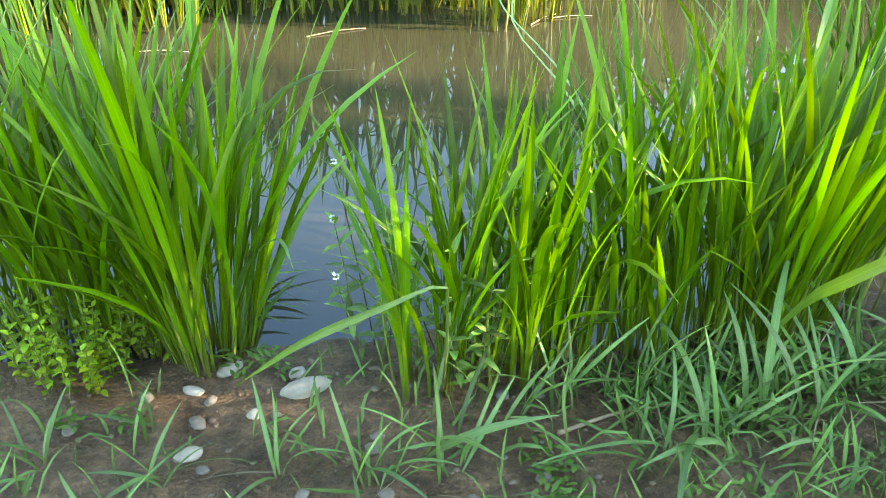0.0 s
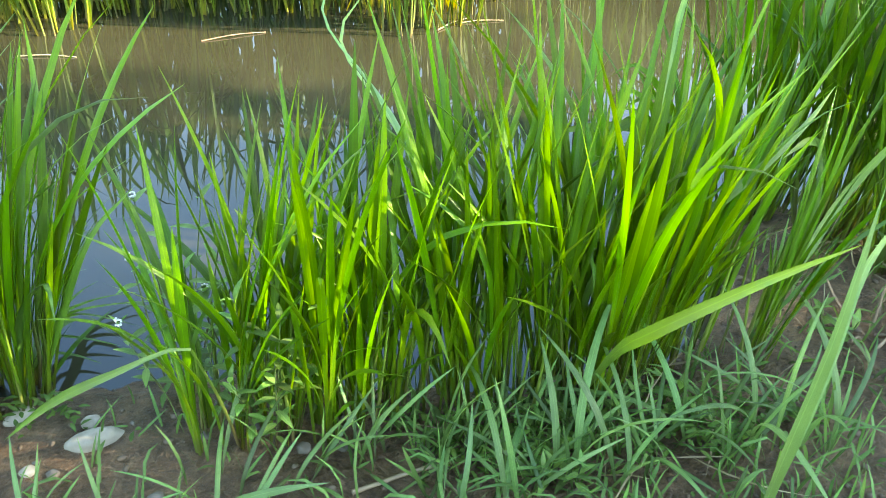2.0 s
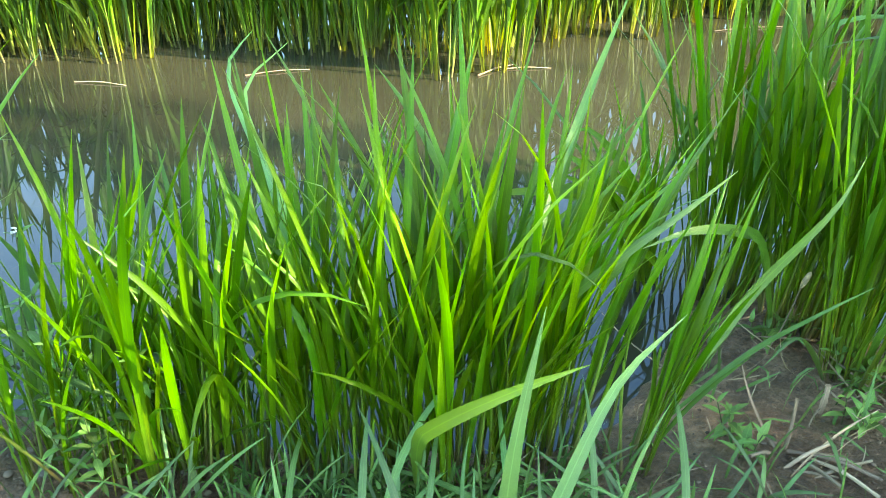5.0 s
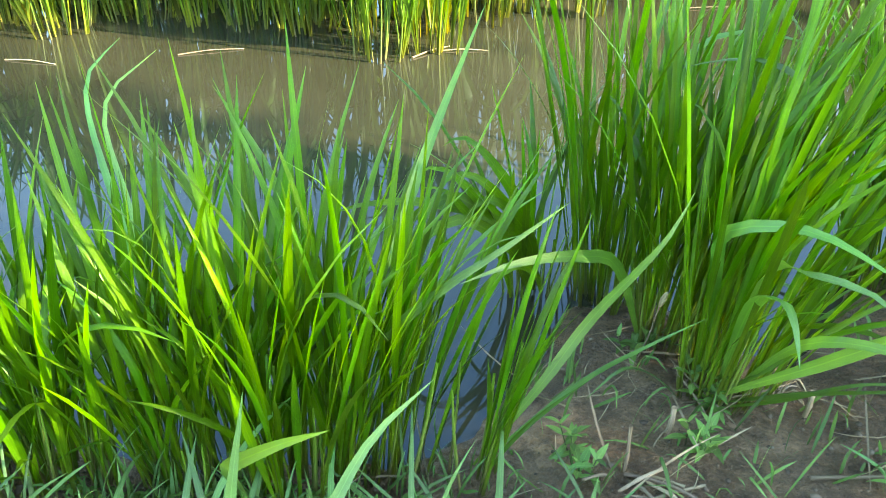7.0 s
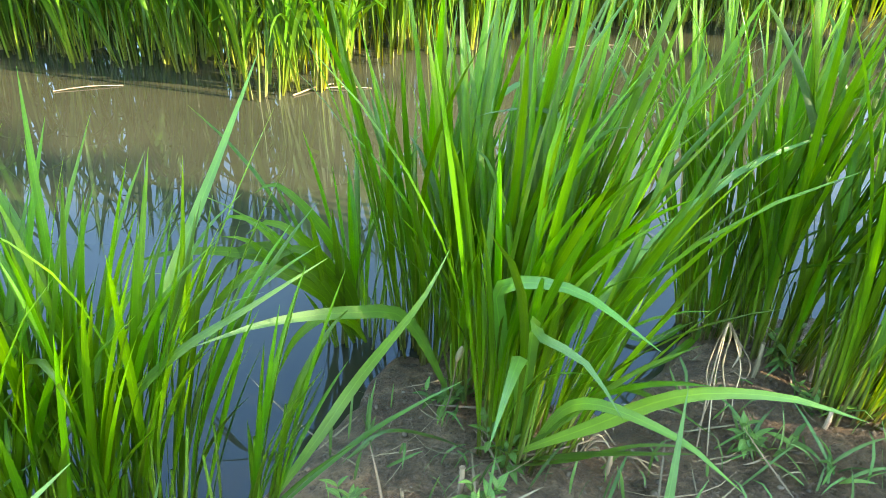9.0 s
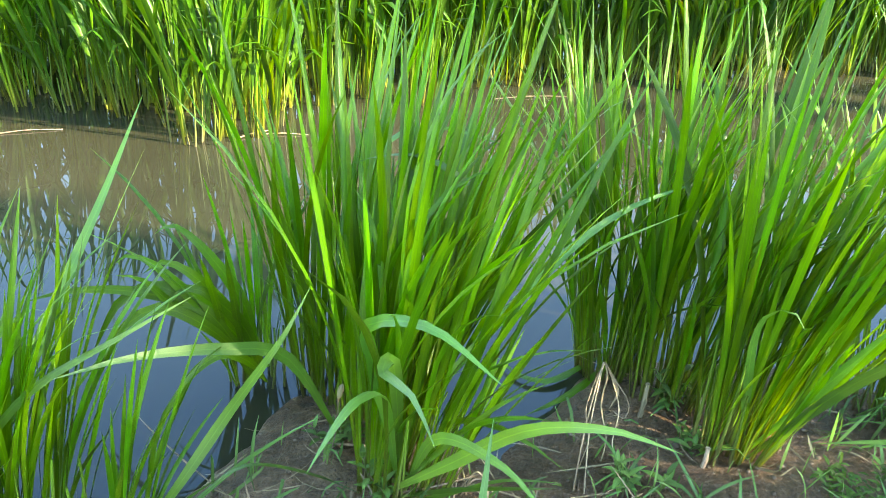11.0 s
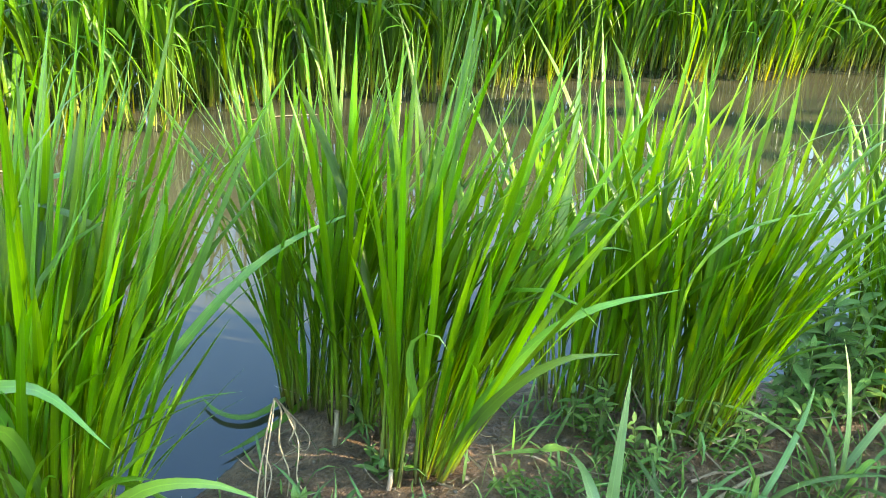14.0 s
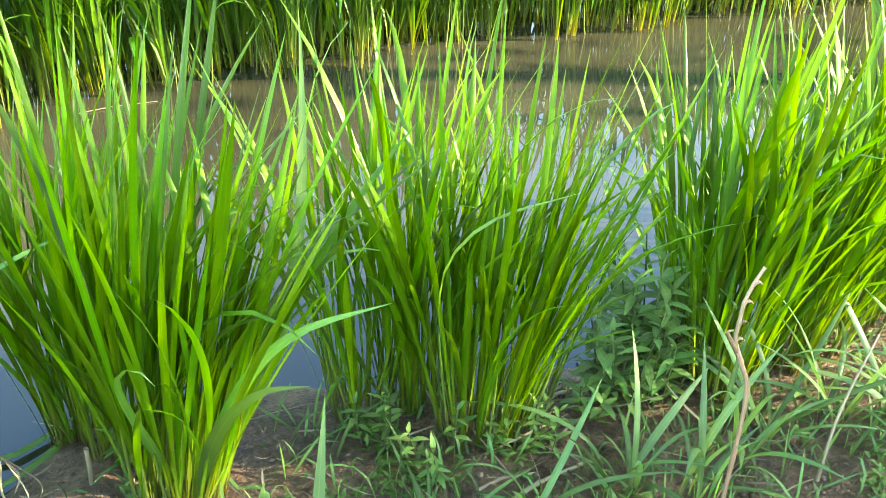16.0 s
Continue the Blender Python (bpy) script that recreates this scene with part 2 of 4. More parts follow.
def height(x, y):
    """The ground's height over the water."""
    if y < 2.1:
        s = near_shore(x) - y + 0.02 * noise.noise((x * 9, y * 9, 3))
        top = 0.022 * (1 - math.exp(-s / 0.07)) + 0.06 * s / (1 + 0.6 * s) if s > 0 else max(-0.15, 0.32 * s)
    else:
        s = y - far_shore(x)
        top = -0.03 + 0.02 * s if s > -0.06 else max(-0.15, 0.5 * s)
    rough = 0.010 * noise.noise((x * 11, y * 11, 0)) + 0.006 * noise.noise((x * 34, y * 34, 5)) if abs(x) < 8 and -1 < y < 6 else 0.0
    return top + rough * (1.0 if s > 0.03 else max(0.2, min(1.0, (s + 0.1) / 0.13)))


def graded(lo, a, b, hi, step, grow=1.3):
    fine = list(np.arange(a, b + step / 2, step))
    left, d, p = [], step, a
    while p > lo:
        d *= grow
        p -= d
        left.append(max(p, lo))
    right, d, p = [], step, fine[-1]
    while p < hi:
        d *= grow
        p += d
        right.append(min(p, hi))
    return left[::-1] + [float(v) for v in fine] + right


gx = graded(-300, -0.9, 3.1, 300, 0.015)
gy = graded(-300, 0.5, 1.6, 2.5, 0.015)[:-1] + graded(2.5, 2.6, 3.4, 300, 0.05)
gverts = [(x, y, height(x, y)) for y in gy for x in gx]
gw = len(gx)
gfaces = [(j * gw + i, j * gw + i + 1, (j + 1) * gw + i + 1, (j + 1) * gw + i) for j in range(len(gy) - 1) for i in range(gw - 1)]


def mesh_of(name, verts, faces, material, uvs=None, smooth=True):
    me = bpy.data.meshes.new(name)
    me.from_pydata(verts, [], faces)
    me.materials.append(material)
    if uvs is not None:
        layer = me.uv_layers.new(name="UVMap")
        idx = np.empty(len(me.loops), dtype=np.int32)
        me.loops.foreach_get("vertex_index", idx)
        layer.data.foreach_set("uv", np.asarray(uvs, dtype=np.float32)[idx].ravel())
    if smooth:
        me.polygons.foreach_set("use_smooth", [True] * len(me.polygons))
    me.update()
    return me


ground = tagged(new("ground", mesh_of("ground", gverts, gfaces, mud_mat)),
                "wet brown mud bank sloping into a paddy channel", "ground", kind="structure")
wv = [(x, y, 0.0) for y in (0.7, 1.5, 2.3, 4.4) for x in (-300, -2, 2, 5, 300)]
wf = [(j * 5 + i, j * 5 + i + 1, (j + 1) * 5 + i + 1, (j + 1) * 5 + i) for j in range(3) for i in range(4)]
water = tagged(new("water", mesh_of("water", wv, wf, water_mat)), "still muddy channel water mirroring blue sky", "water", kind="structure")


# ---- blades ----
def half_width(t, width, sheath):
    """The blade's width at t of its length: a narrow sheath, then a long taper."""
    if t < sheath:
        return width * (0.42 + 0.09 * t / sheath)
    u = (t - sheath) / (1 - sheath)
    return width * min(1.0, 0.51 + 2.0 * u) * (1 - max(0.0, (u - 0.42) / 0.58) ** 2.4) + 0.0003


def blade(length, width, droop, sheath=0.36, segs=11, fold=0.16, curl=0.0, arch_from=0.12):
    """One blade along +z that bends towards +x. Returns verts, faces, uvs."""
    verts, faces, uvs = [], [], []
    p = Vector((0, 0, 0))
    for i in range(segs + 1):
        t = i / segs
        w = half_width(t, width, sheath)
        ang = droop * max(0.0, (t - arch_from) / (1 - arch_from)) ** 1.35
        if i:
            p = p + Vector((math.sin(ang), 0, math.cos(ang))) * (length / segs)
        side = Vector((math.sin(curl * t), math.cos(curl * t), 0))
        out = Vector((math.cos(ang), 0, -math.sin(ang))) * fold * w
        verts += [p - side * w / 2 + out, p, p + side * w / 2 + out]
        uvs += [(0, t), (0.5, t), (1, t)]
        if i:
            a = 3 * i
            faces += [(a - 3, a - 2, a + 1, a), (a - 2, a - 1, a + 2, a + 1)]
    return verts, faces, uvs


pool = random.Random(11)
BLADES = {}      # kind and droop -> meshes, each 0.6 m long


def blade_pool(key, count, droops, widths, material, length=0.6, **more):
    BLADES[key] = []
    for _ in range(count):
        v, f, u = blade(length, pool.uniform(*widths), pool.uniform(*droops), curl=pool.uniform(-0.7, 0.7), **more)
        BLADES[key].append(mesh_of("leaf", v, f, material, u))


for kind_key, material, wide in (("rice", rice_leaf, (0.0096, 0.0140)), ("fine", rice_leaf, (0.0082, 0.0120)), ("far", rice_far_leaf, (0.0120, 0.0170))):
    blade_pool(kind_key + "_stiff", 9, (0.05, 0.4), wide, material)
    blade_pool(kind_key + "_bent", 9, (0.35, 0.85), wide, material)
    blade_pool(kind_key + "_arched", 6, (1.2, 2.3), wide, material, arch_from=0.45)
    blade_pool(kind_key + "_tipped", 6, (0.7, 1.9), wide, material, arch_from=0.58)
blade_pool("grass_stiff", 6, (0.2, 0.8), (0.012, 0.019), grass_leaf, sheath=0.1)
blade_pool("grass_bent", 6, (0.7, 1.4), (0.012, 0.019), grass_leaf, sheath=0.1)
blade_pool("grass_arched", 6, (1.4, 2.3), (0.012, 0.019), grass_leaf, sheath=0.1)
blade_pool("straw_stiff", 5, (0.1, 0.9), (0.005, 0.008), straw_mat, sheath=0.1, fold=0.4)


def tube(length, r0, r1, sides=6, segs=3):
    verts, faces, uvs = [], [], []
    for i in range(segs + 1):
        t = i / segs
        r = r0 + (r1 - r0) * t
        for k in range(sides):
            a = 2 * math.pi * k / sides
            verts.append((r * math.cos(a) + 0.02 * math.sin(2.5 * t) * length, r * math.sin(a), t * length))
            uvs.append((k / sides, t))
    for i in range(segs):
        for k in range(sides):
            faces.append((i * sides + k, i * sides + (k + 1) % sides, (i + 1) * sides + (k + 1) % sides, (i + 1) * sides + k))
    return verts, faces, uvs


STEMS = []
for k in range(4):
    v, f, u = tube(0.2, 0.0022 + 0.0003 * k, 0.0015)
    STEMS.append(mesh_of("stem", v, f, stem_mat, u))


def place(name, data, parent, m):
    ob = new(name, data)
    ob.parent = parent
    ob.matrix_basis = m
    return ob


def turned(x, y, z, azimuth, tilt, twist, sx, sz):
    """Stands at (x, y, z), leans by tilt towards azimuth (degrees from +x)."""
    return (Matrix.Translation((x, y, z)) @ Matrix.Rotation(radians(azimuth), 4, "Z") @ Matrix.Rotation(radians(tilt), 4, "Y")
            @ Matrix.Rotation(radians(twist), 4, "Z") @ Matrix.Diagonal((sx, sx, sz, 1)))


def rice_hill(seed, x, y, n, tall, rx, ry, spread, lean=(0.0, 0.0), kind_key="rice", label="", stems=11, arched=0.025, bent=0.2, name="rice_plant", group="", inner=0.32):
    """A tuft of rice: blades fan out of a tight base. spread: degrees of tilt at the rim; lean: degrees towards +x and +y."""
    rng = random.Random(seed)
    root = tagged(new(name), label, "rice plant", group)
    root.matrix_basis = Matrix.Translation((x, y, max(-0.03, height(x, y) - 0.005)))
    left = int(n * 0.72)
    while left > 0:
        # one tiller: a few leaves out of one sheath
        a, q = rng.uniform(0, 2 * math.pi), math.sqrt(rng.random())
        bx, by = 1.9 * rx * q * math.cos(a), 1.8 * ry * q * math.sin(a)
        tx = 0.72 * (spread * (0.95 * q * math.cos(a) + rng.gauss(0, 0.2)) + lean[0])
        ty = 0.72 * (spread * (0.95 * q * math.sin(a) + rng.gauss(0, 0.2)) + lean[1])
        grown = rng.uniform(0.72, 1.05) if rng.random() < 0.85 else rng.uniform(0.4, 0.7)
        for leaf_no in range(min(left, rng.choice((3, 4, 4, 5)))):
            lx, ly = tx + rng.gauss(0, 0.17) * spread, ty + rng.gauss(0, 0.17) * spread
            tilt, az = min(64, math.hypot(lx, ly)), math.degrees(math.atan2(ly, lx))
            pick = rng.random()
            cls = "_arched" if pick < arched else "_bent" if pick < arched + bent else "_tipped" if pick < arched + bent + 0.09 else "_stiff"
            length = tall / 0.6 * grown * (1.0, 0.9, 0.78, 0.62, 0.5)[leaf_no] * rng.uniform(0.92, 1.06)
            place("leaf", rng.choice(BLADES[kind_key + cls]), root,
                  turned(bx + rng.gauss(0, 0.0025), by + rng.gauss(0, 0.0025), -0.01, az, tilt, rng.gauss(0, 45),
                         rng.uniform(0.75, 1.15) * min(1.0, 0.5 + 0.55 * length), length))
        left -= 4
    # the many leaves that stand too close to be told apart
    verts, faces, uvs, off = [], [], [], 0
    for i in range(int(n * inner)):
        a, q = rng.uniform(0, 2 * math.pi), math.sqrt(rng.random())
        bx, by = 1.9 * rx * q * math.cos(a), 1.8 * ry * q * math.sin(a)
        lx = 0.72 * (spread * (0.95 * q * math.cos(a) + rng.gauss(0, 0.25)) + lean[0])
        ly = 0.72 * (spread * (0.95 * q * math.sin(a) + rng.gauss(0, 0.25)) + lean[1])
        length = tall * rng.uniform(0.5, 1.02)
        v, f, u = blade(length, rng.uniform(0.0078, 0.0118) * (0.85 if kind_key == "fine" else 1.0), rng.choice((0.1, 0.2, 0.3, 0.45, 0.7)), segs=7, curl=rng.uniform(-0.7, 0.7))
        m = turned(bx, by, -0.01, math.degrees(math.atan2(ly, lx)), min(60, math.hypot(lx, ly)), rng.gauss(0, 45), 1, 1)
        verts += [tuple(m @ p) for p in v]
        faces += [tuple(k + off for k in g) for g in f]
        uvs += u
        off += len(v)
    if verts:
        tagged(place("inner_leaves", mesh_of("inner_leaves", verts, faces, rice_joined, uvs), root, Matrix.Identity(4)), kind="stuff")
    for i in range(stems):
        a, q = rng.uniform(0, 2 * math.pi), math.sqrt(rng.random())
        bx, by = 1.9 * rx * q * math.cos(a), 1.8 * ry * q * math.sin(a)
        tx, ty = spread * 0.5 * q * math.cos(a) + lean[0] * 0.6 + rng.gauss(0, 4), spread * 0.5 * q * math.sin(a) + lean[1] * 0.6 + rng.gauss(0, 4)
        place("stem", rng.choice(STEMS), root, turned(bx, by, -0.02, math.degrees(math.atan2(ty, tx)), math.hypot(tx, ty), 0,
                                                     rng.uniform(0.8, 1.3), rng.uniform(0.6, 1.3)))
    return root


def arc_leaf(root, points, width, material=None, sheath=0.0, segs=16, face=0.0, droop_edge=0.14, name="leaf"):
    """A single blade of root that runs through a few points; face: degrees by which it is turned about its own line; None: its upper face lies open to the bank."""
    pts = [Vector(p) for p in points]
    pts = [pts[0] * 2 - pts[1]] + pts + [pts[-1] * 2 - pts[-2]]
    line = []
    for i in range(1, len(pts) - 2):
        a, b, c, d = pts[i - 1:i + 3]
        for k in range(8):
            t = k / 8
            line.append(0.5 * ((2 * b) + (c - a) * t + (2 * a - 5 * b + 4 * c - d) * t * t + (3 * b - a - 3 * c + d) * t ** 3))
    line.append(pts[-2])
    acc = [0.0]
    for a, b in zip(line, line[1:]):
        acc.append(acc[-1] + (b - a).length)
    at = [Vector([float(np.interp(acc[-1] * i / segs, acc, [p[k] for p in line])) for k in range(3)]) for i in range(segs + 1)]
    run = at[-1] - at[0]
    flat = Vector((run.x, run.y, 0))
    flat = flat.normalized() if flat.length > 0.02 else Vector((0, -1, 0))
    side0 = Vector((-flat.y, flat.x, 0))
    origin = root.matrix_basis.translation
    verts, faces, uvs = [], [], []
    for i, p in enumerate(at):
        t = i / segs
        tan = (at[min(i + 1, segs)] - at[max(i - 1, 0)]).normalized()
        side = tan.cross(Vector((0, -0.75, 0.66))) if face is None else Matrix.Rotation(radians(face), 3, tan) @ side0
        side = (side - tan * side.dot(tan)).normalized()
        up = tan.cross(side) * -1
        w = half_width(t, width, sheath) if sheath else width * min(1.0, 0.2 + 1.9 * t) * (1 - max(0.0, (t - 0.35) / 0.65) ** 1.9) + 0.0004
        verts += [p - side * w / 2 + up * droop_edge * w - origin, p - origin, p + side * w / 2 + up * droop_edge * w - origin]
        uvs += [(0, 0.3 + 0.7 * t), (0.5, 0.3 + 0.7 * t), (1, 0.3 + 0.7 * t)]
        if i:
            a = 3 * i
            faces += [(a - 3, a - 2, a + 1, a), (a - 2, a - 1, a + 2, a + 1)]
    ob = new(name, mesh_of(name, verts, faces, material or skylit_leaf, uvs))
    ob.parent = root
    return ob


def stalk(root, points, r0, r1, material, name="stalk", sides=6, per=6):
    """A round dry stalk of root that runs through a few points."""
    pts = [Vector(p) for p in points]
    pts = [pts[0] * 2 - pts[1]] + pts + [pts[-1] * 2 - pts[-2]]
    line = []
    for i in range(1, len(pts) - 2):
        a, b, c, d = pts[i - 1:i + 3]
        for k in range(per):
            t = k / per
            line.append(0.5 * ((2 * b) + (c - a) * t + (2 * a - 5 * b + 4 * c - d) * t * t + (3 * b - a - 3 * c + d) * t ** 3))
    line.append(pts[-2])
    origin = root.matrix_basis.translation
    verts, faces, uvs = [], [], []
    for i, p in enumerate(line):
        t = i / (len(line) - 1)
        tan = (line[min(i + 1, len(line) - 1)] - line[max(i - 1, 0)]).normalized()
        u = tan.orthogonal().normalized()
        w = tan.cross(u)
        r = (r0 + (r1 - r0) * t) * (1.25 if i % per == 0 else 1.0)
        for k in range(sides):
            a = 2 * math.pi * k / sides
            verts.append(p + (u * math.cos(a) + w * math.sin(a)) * r - origin)
            uvs.append((k / sides, t))
        if i:
            for k in range(sides):
                faces.append(((i - 1) * sides + k, (i - 1) * sides + (k + 1) % sides, i * sides + (k + 1) % sides, i * sides + k))
    ob = new(name, mesh_of(name, verts, faces, material, uvs))
    ob.parent = root
    return ob


NEAR = "tufts along the near bank"
H = {}
# along the near bank
EDGE = "bright green rice tuft on wet mud at the water's edge"
H["a0"] = rice_hill(15, -0.68, 1.33, 110, 0.632, 0.07, 0.05, 17, (0, 6), label=EDGE, group=NEAR)
H["a1"] = rice_hill(1, -0.48, 1.29, 120, 0.61, 0.05, 0.035, 18, (-3, 5), label=EDGE, group=NEAR)
H["a3"] = rice_hill(18, -0.37, 1.23, 90, 0.60, 0.04, 0.03, 17, (-1, 6), label=EDGE, group=NEAR)
H["a2"] = rice_hill(2, -0.295, 1.175, 110, 0.60, 0.03, 0.03, 17, (0, 6), label="dense bright green rice tuft beside pale stones", group=NEAR)
H["b1"] = rice_hill(3, 0.01, 1.02, 60, 0.51, 0.035, 0.03, 8, (4, 4), label="slender yellow-green rice tuft mixed with flowering weeds", group=NEAR, inner=0.2)
H["b2"] = rice_hill(31, 0.10, 1.04, 64, 0.50, 0.04, 0.035, 10, (0, 4), label="slender yellow-green rice tuft mixed with flowering weeds", group=NEAR, inner=0.2)
H["c0"] = rice_hill(32, 0.255, 1.04, 58, 0.52, 0.045, 0.03, 12, (0, 3), label="green rice tuft rising from shallow muddy water", group=NEAR)
H["b3"] = rice_hill(57, 0.175, 1.03, 46, 0.46, 0.03, 0.03, 11, (0, 3), label="thin green rice tuft among low weeds", group=NEAR, inner=0.2)
H["c1"] = rice_hill(4, 0.36, 1.02, 92, 0.57, 0.05, 0.03, 13, (1, 3), label="broad green rice tuft leaning along the bank", group=NEAR)
H["c2"] = rice_hill(55, 0.485, 1.02, 128, 0.60, 0.05, 0.035, 15, (1, 4), label="broad green rice tuft leaning along the bank", group=NEAR)
H["c3"] = rice_hill(56, 0.59, 1.04, 52, 0.58, 0.035, 0.03, 12, (4, 2), label="green rice tuft leaning out from a denser one", group=NEAR)
H["s"] = rice_hill(6, 0.71, 1.005, 28, 0.44, 0.022, 0.018, 8, (6, 0), kind_key="fine", label="small young rice tuft in shallow water", group=NEAR, stems=6, inner=0.0)
H["d"] = rice_hill(7, 0.865, 1.455, 22, 0.50, 0.03, 0.03, 15, (2, 2), label="rice tuft with dark leaves bent low over the water", group=NEAR)
H["e0"] = rice_hill(35, 0.99, 1.415, 90, 0.74, 0.035, 0.03, 16, (4, 2), label="tall dense rice tuft at the back of a mud spit", group=NEAR)
H["e2"] = rice_hill(34, 1.06, 1.28, 115, 0.74, 0.035, 0.035, 18, (11, 5), label="tall dense rice tuft behind another on a mud spit", group=NEAR)
H["e"] = rice_hill(8, 1.085, 1.135, 115, 0.70, 0.033, 0.03, 18, (13, 4), label="tall dense rice tuft on a mud spit", group=NEAR)
H["f1"] = rice_hill(9, 1.475, 1.44, 115, 0.72, 0.033, 0.03, 16, (3, 2), label="tall dense rice tuft at the water's edge", group=NEAR)
H["f3"] = rice_hill(33, 1.55, 1.345, 100, 0.74, 0.035, 0.035, 16, (7, 2), label="green rice tuft between two denser tufts", group=NEAR)
H["f2"] = rice_hill(10, 1.605, 1.19, 120, 0.74, 0.035, 0.03, 17, (11, 3), label="tall rice tuft with dry brown lower stems", group=NEAR)
H["g0"] = rice_hill(36, 1.92, 1.33, 50, 0.68, 0.03, 0.03, 17, (0, 1), label="green rice tuft at the edge of a dark pool", group=NEAR)
H["g1"] = rice_hill(11, 2.025, 1.33, 110, 0.74, 0.04, 0.04, 16, (3, 2), label="green rice tuft rising among broad-leaved weeds", group=NEAR)
H["g2"] = rice_hill(12, 2.08, 1.175, 85, 0.70, 0.035, 0.03, 16, (5, 2), label="green rice tuft rising among broad-leaved weeds", group=NEAR)
H["g3"] = rice_hill(37, 2.175, 1.245, 50, 0.66, 0.03, 0.03, 14, (8, 1), label="green rice tuft beside sticks on the mud", group=NEAR)
H["h1"] = rice_hill(13, 2.56, 1.26, 110, 0.70, 0.04, 0.04, 14, (6, 1), label="sunlit rice tuft behind leafy weeds", group=NEAR)
H["h0"] = rice_hill(38, 2.52, 1.13, 70, 0.62, 0.03, 0.025, 15, (9, 1), label="sunlit rice tuft behind leafy weeds", group=NEAR)
H["h2"] = rice_hill(14, 2.70, 1.18, 120, 0.70, 0.05, 0.04, 18, (8, 1), label="sunlit rice tuft at the water's edge", group=NEAR)
H["h5"] = rice_hill(39, 2.90, 1.22, 120, 0.70, 0.05, 0.05, 18, (7, 1), label="sunlit rice tuft at the water's edge", group=NEAR)
H["h3"] = rice_hill(16, 3.15, 1.28, 120, 0.719, 0.07, 0.06, 17, (4, 2), label="sunlit rice tuft at the water's edge", group=NEAR)
H["h4"] = rice_hill(17, 3.5, 1.3, 110, 0.719, 0.07, 0.06, 17, (4, 2), label="sunlit rice tuft at the water's edge", group=NEAR)

# single blades that stand out of their tufts, most in the paler sky-lit colour
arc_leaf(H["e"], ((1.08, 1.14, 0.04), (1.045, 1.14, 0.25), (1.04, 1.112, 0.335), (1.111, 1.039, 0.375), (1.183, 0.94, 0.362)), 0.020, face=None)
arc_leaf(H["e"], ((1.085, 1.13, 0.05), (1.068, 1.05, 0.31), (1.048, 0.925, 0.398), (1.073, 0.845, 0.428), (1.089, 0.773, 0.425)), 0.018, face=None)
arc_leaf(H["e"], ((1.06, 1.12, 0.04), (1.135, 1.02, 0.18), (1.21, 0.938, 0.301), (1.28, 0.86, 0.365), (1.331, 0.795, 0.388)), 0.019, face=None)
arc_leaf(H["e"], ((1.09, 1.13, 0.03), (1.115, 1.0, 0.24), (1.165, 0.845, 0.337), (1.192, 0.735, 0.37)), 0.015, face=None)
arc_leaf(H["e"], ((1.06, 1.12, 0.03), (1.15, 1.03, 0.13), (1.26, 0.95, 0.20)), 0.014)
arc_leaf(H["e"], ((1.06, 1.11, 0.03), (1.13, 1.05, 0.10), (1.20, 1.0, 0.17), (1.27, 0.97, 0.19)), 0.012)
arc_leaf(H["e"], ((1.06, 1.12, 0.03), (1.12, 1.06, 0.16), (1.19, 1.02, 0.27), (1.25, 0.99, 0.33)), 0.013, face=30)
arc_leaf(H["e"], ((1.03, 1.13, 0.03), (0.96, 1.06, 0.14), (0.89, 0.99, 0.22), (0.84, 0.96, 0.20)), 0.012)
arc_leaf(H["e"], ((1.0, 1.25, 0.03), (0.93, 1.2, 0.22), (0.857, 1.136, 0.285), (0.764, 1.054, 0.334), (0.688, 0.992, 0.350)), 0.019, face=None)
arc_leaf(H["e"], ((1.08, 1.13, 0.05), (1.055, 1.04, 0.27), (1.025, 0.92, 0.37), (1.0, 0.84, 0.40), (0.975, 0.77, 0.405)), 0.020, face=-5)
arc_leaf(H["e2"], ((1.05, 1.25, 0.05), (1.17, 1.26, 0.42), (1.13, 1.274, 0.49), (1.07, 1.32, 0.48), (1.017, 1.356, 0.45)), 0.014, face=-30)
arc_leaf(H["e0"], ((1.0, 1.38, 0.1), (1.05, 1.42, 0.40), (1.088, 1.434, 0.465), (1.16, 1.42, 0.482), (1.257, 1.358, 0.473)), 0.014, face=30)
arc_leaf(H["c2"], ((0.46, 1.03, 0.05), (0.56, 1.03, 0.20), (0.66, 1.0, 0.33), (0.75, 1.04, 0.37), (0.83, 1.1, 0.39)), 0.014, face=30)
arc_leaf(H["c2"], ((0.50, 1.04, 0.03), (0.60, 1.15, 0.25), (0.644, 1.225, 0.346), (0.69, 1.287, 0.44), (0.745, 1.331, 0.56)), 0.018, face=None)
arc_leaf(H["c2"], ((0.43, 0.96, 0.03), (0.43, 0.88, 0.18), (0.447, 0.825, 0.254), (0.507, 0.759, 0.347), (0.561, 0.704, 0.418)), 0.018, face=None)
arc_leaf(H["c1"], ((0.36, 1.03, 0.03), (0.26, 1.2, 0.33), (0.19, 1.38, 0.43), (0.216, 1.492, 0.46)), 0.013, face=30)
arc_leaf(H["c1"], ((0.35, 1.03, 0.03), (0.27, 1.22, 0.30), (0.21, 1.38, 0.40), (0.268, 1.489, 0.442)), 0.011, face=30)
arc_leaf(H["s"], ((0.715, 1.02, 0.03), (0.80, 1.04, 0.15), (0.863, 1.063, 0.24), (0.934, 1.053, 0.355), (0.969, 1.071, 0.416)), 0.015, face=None)
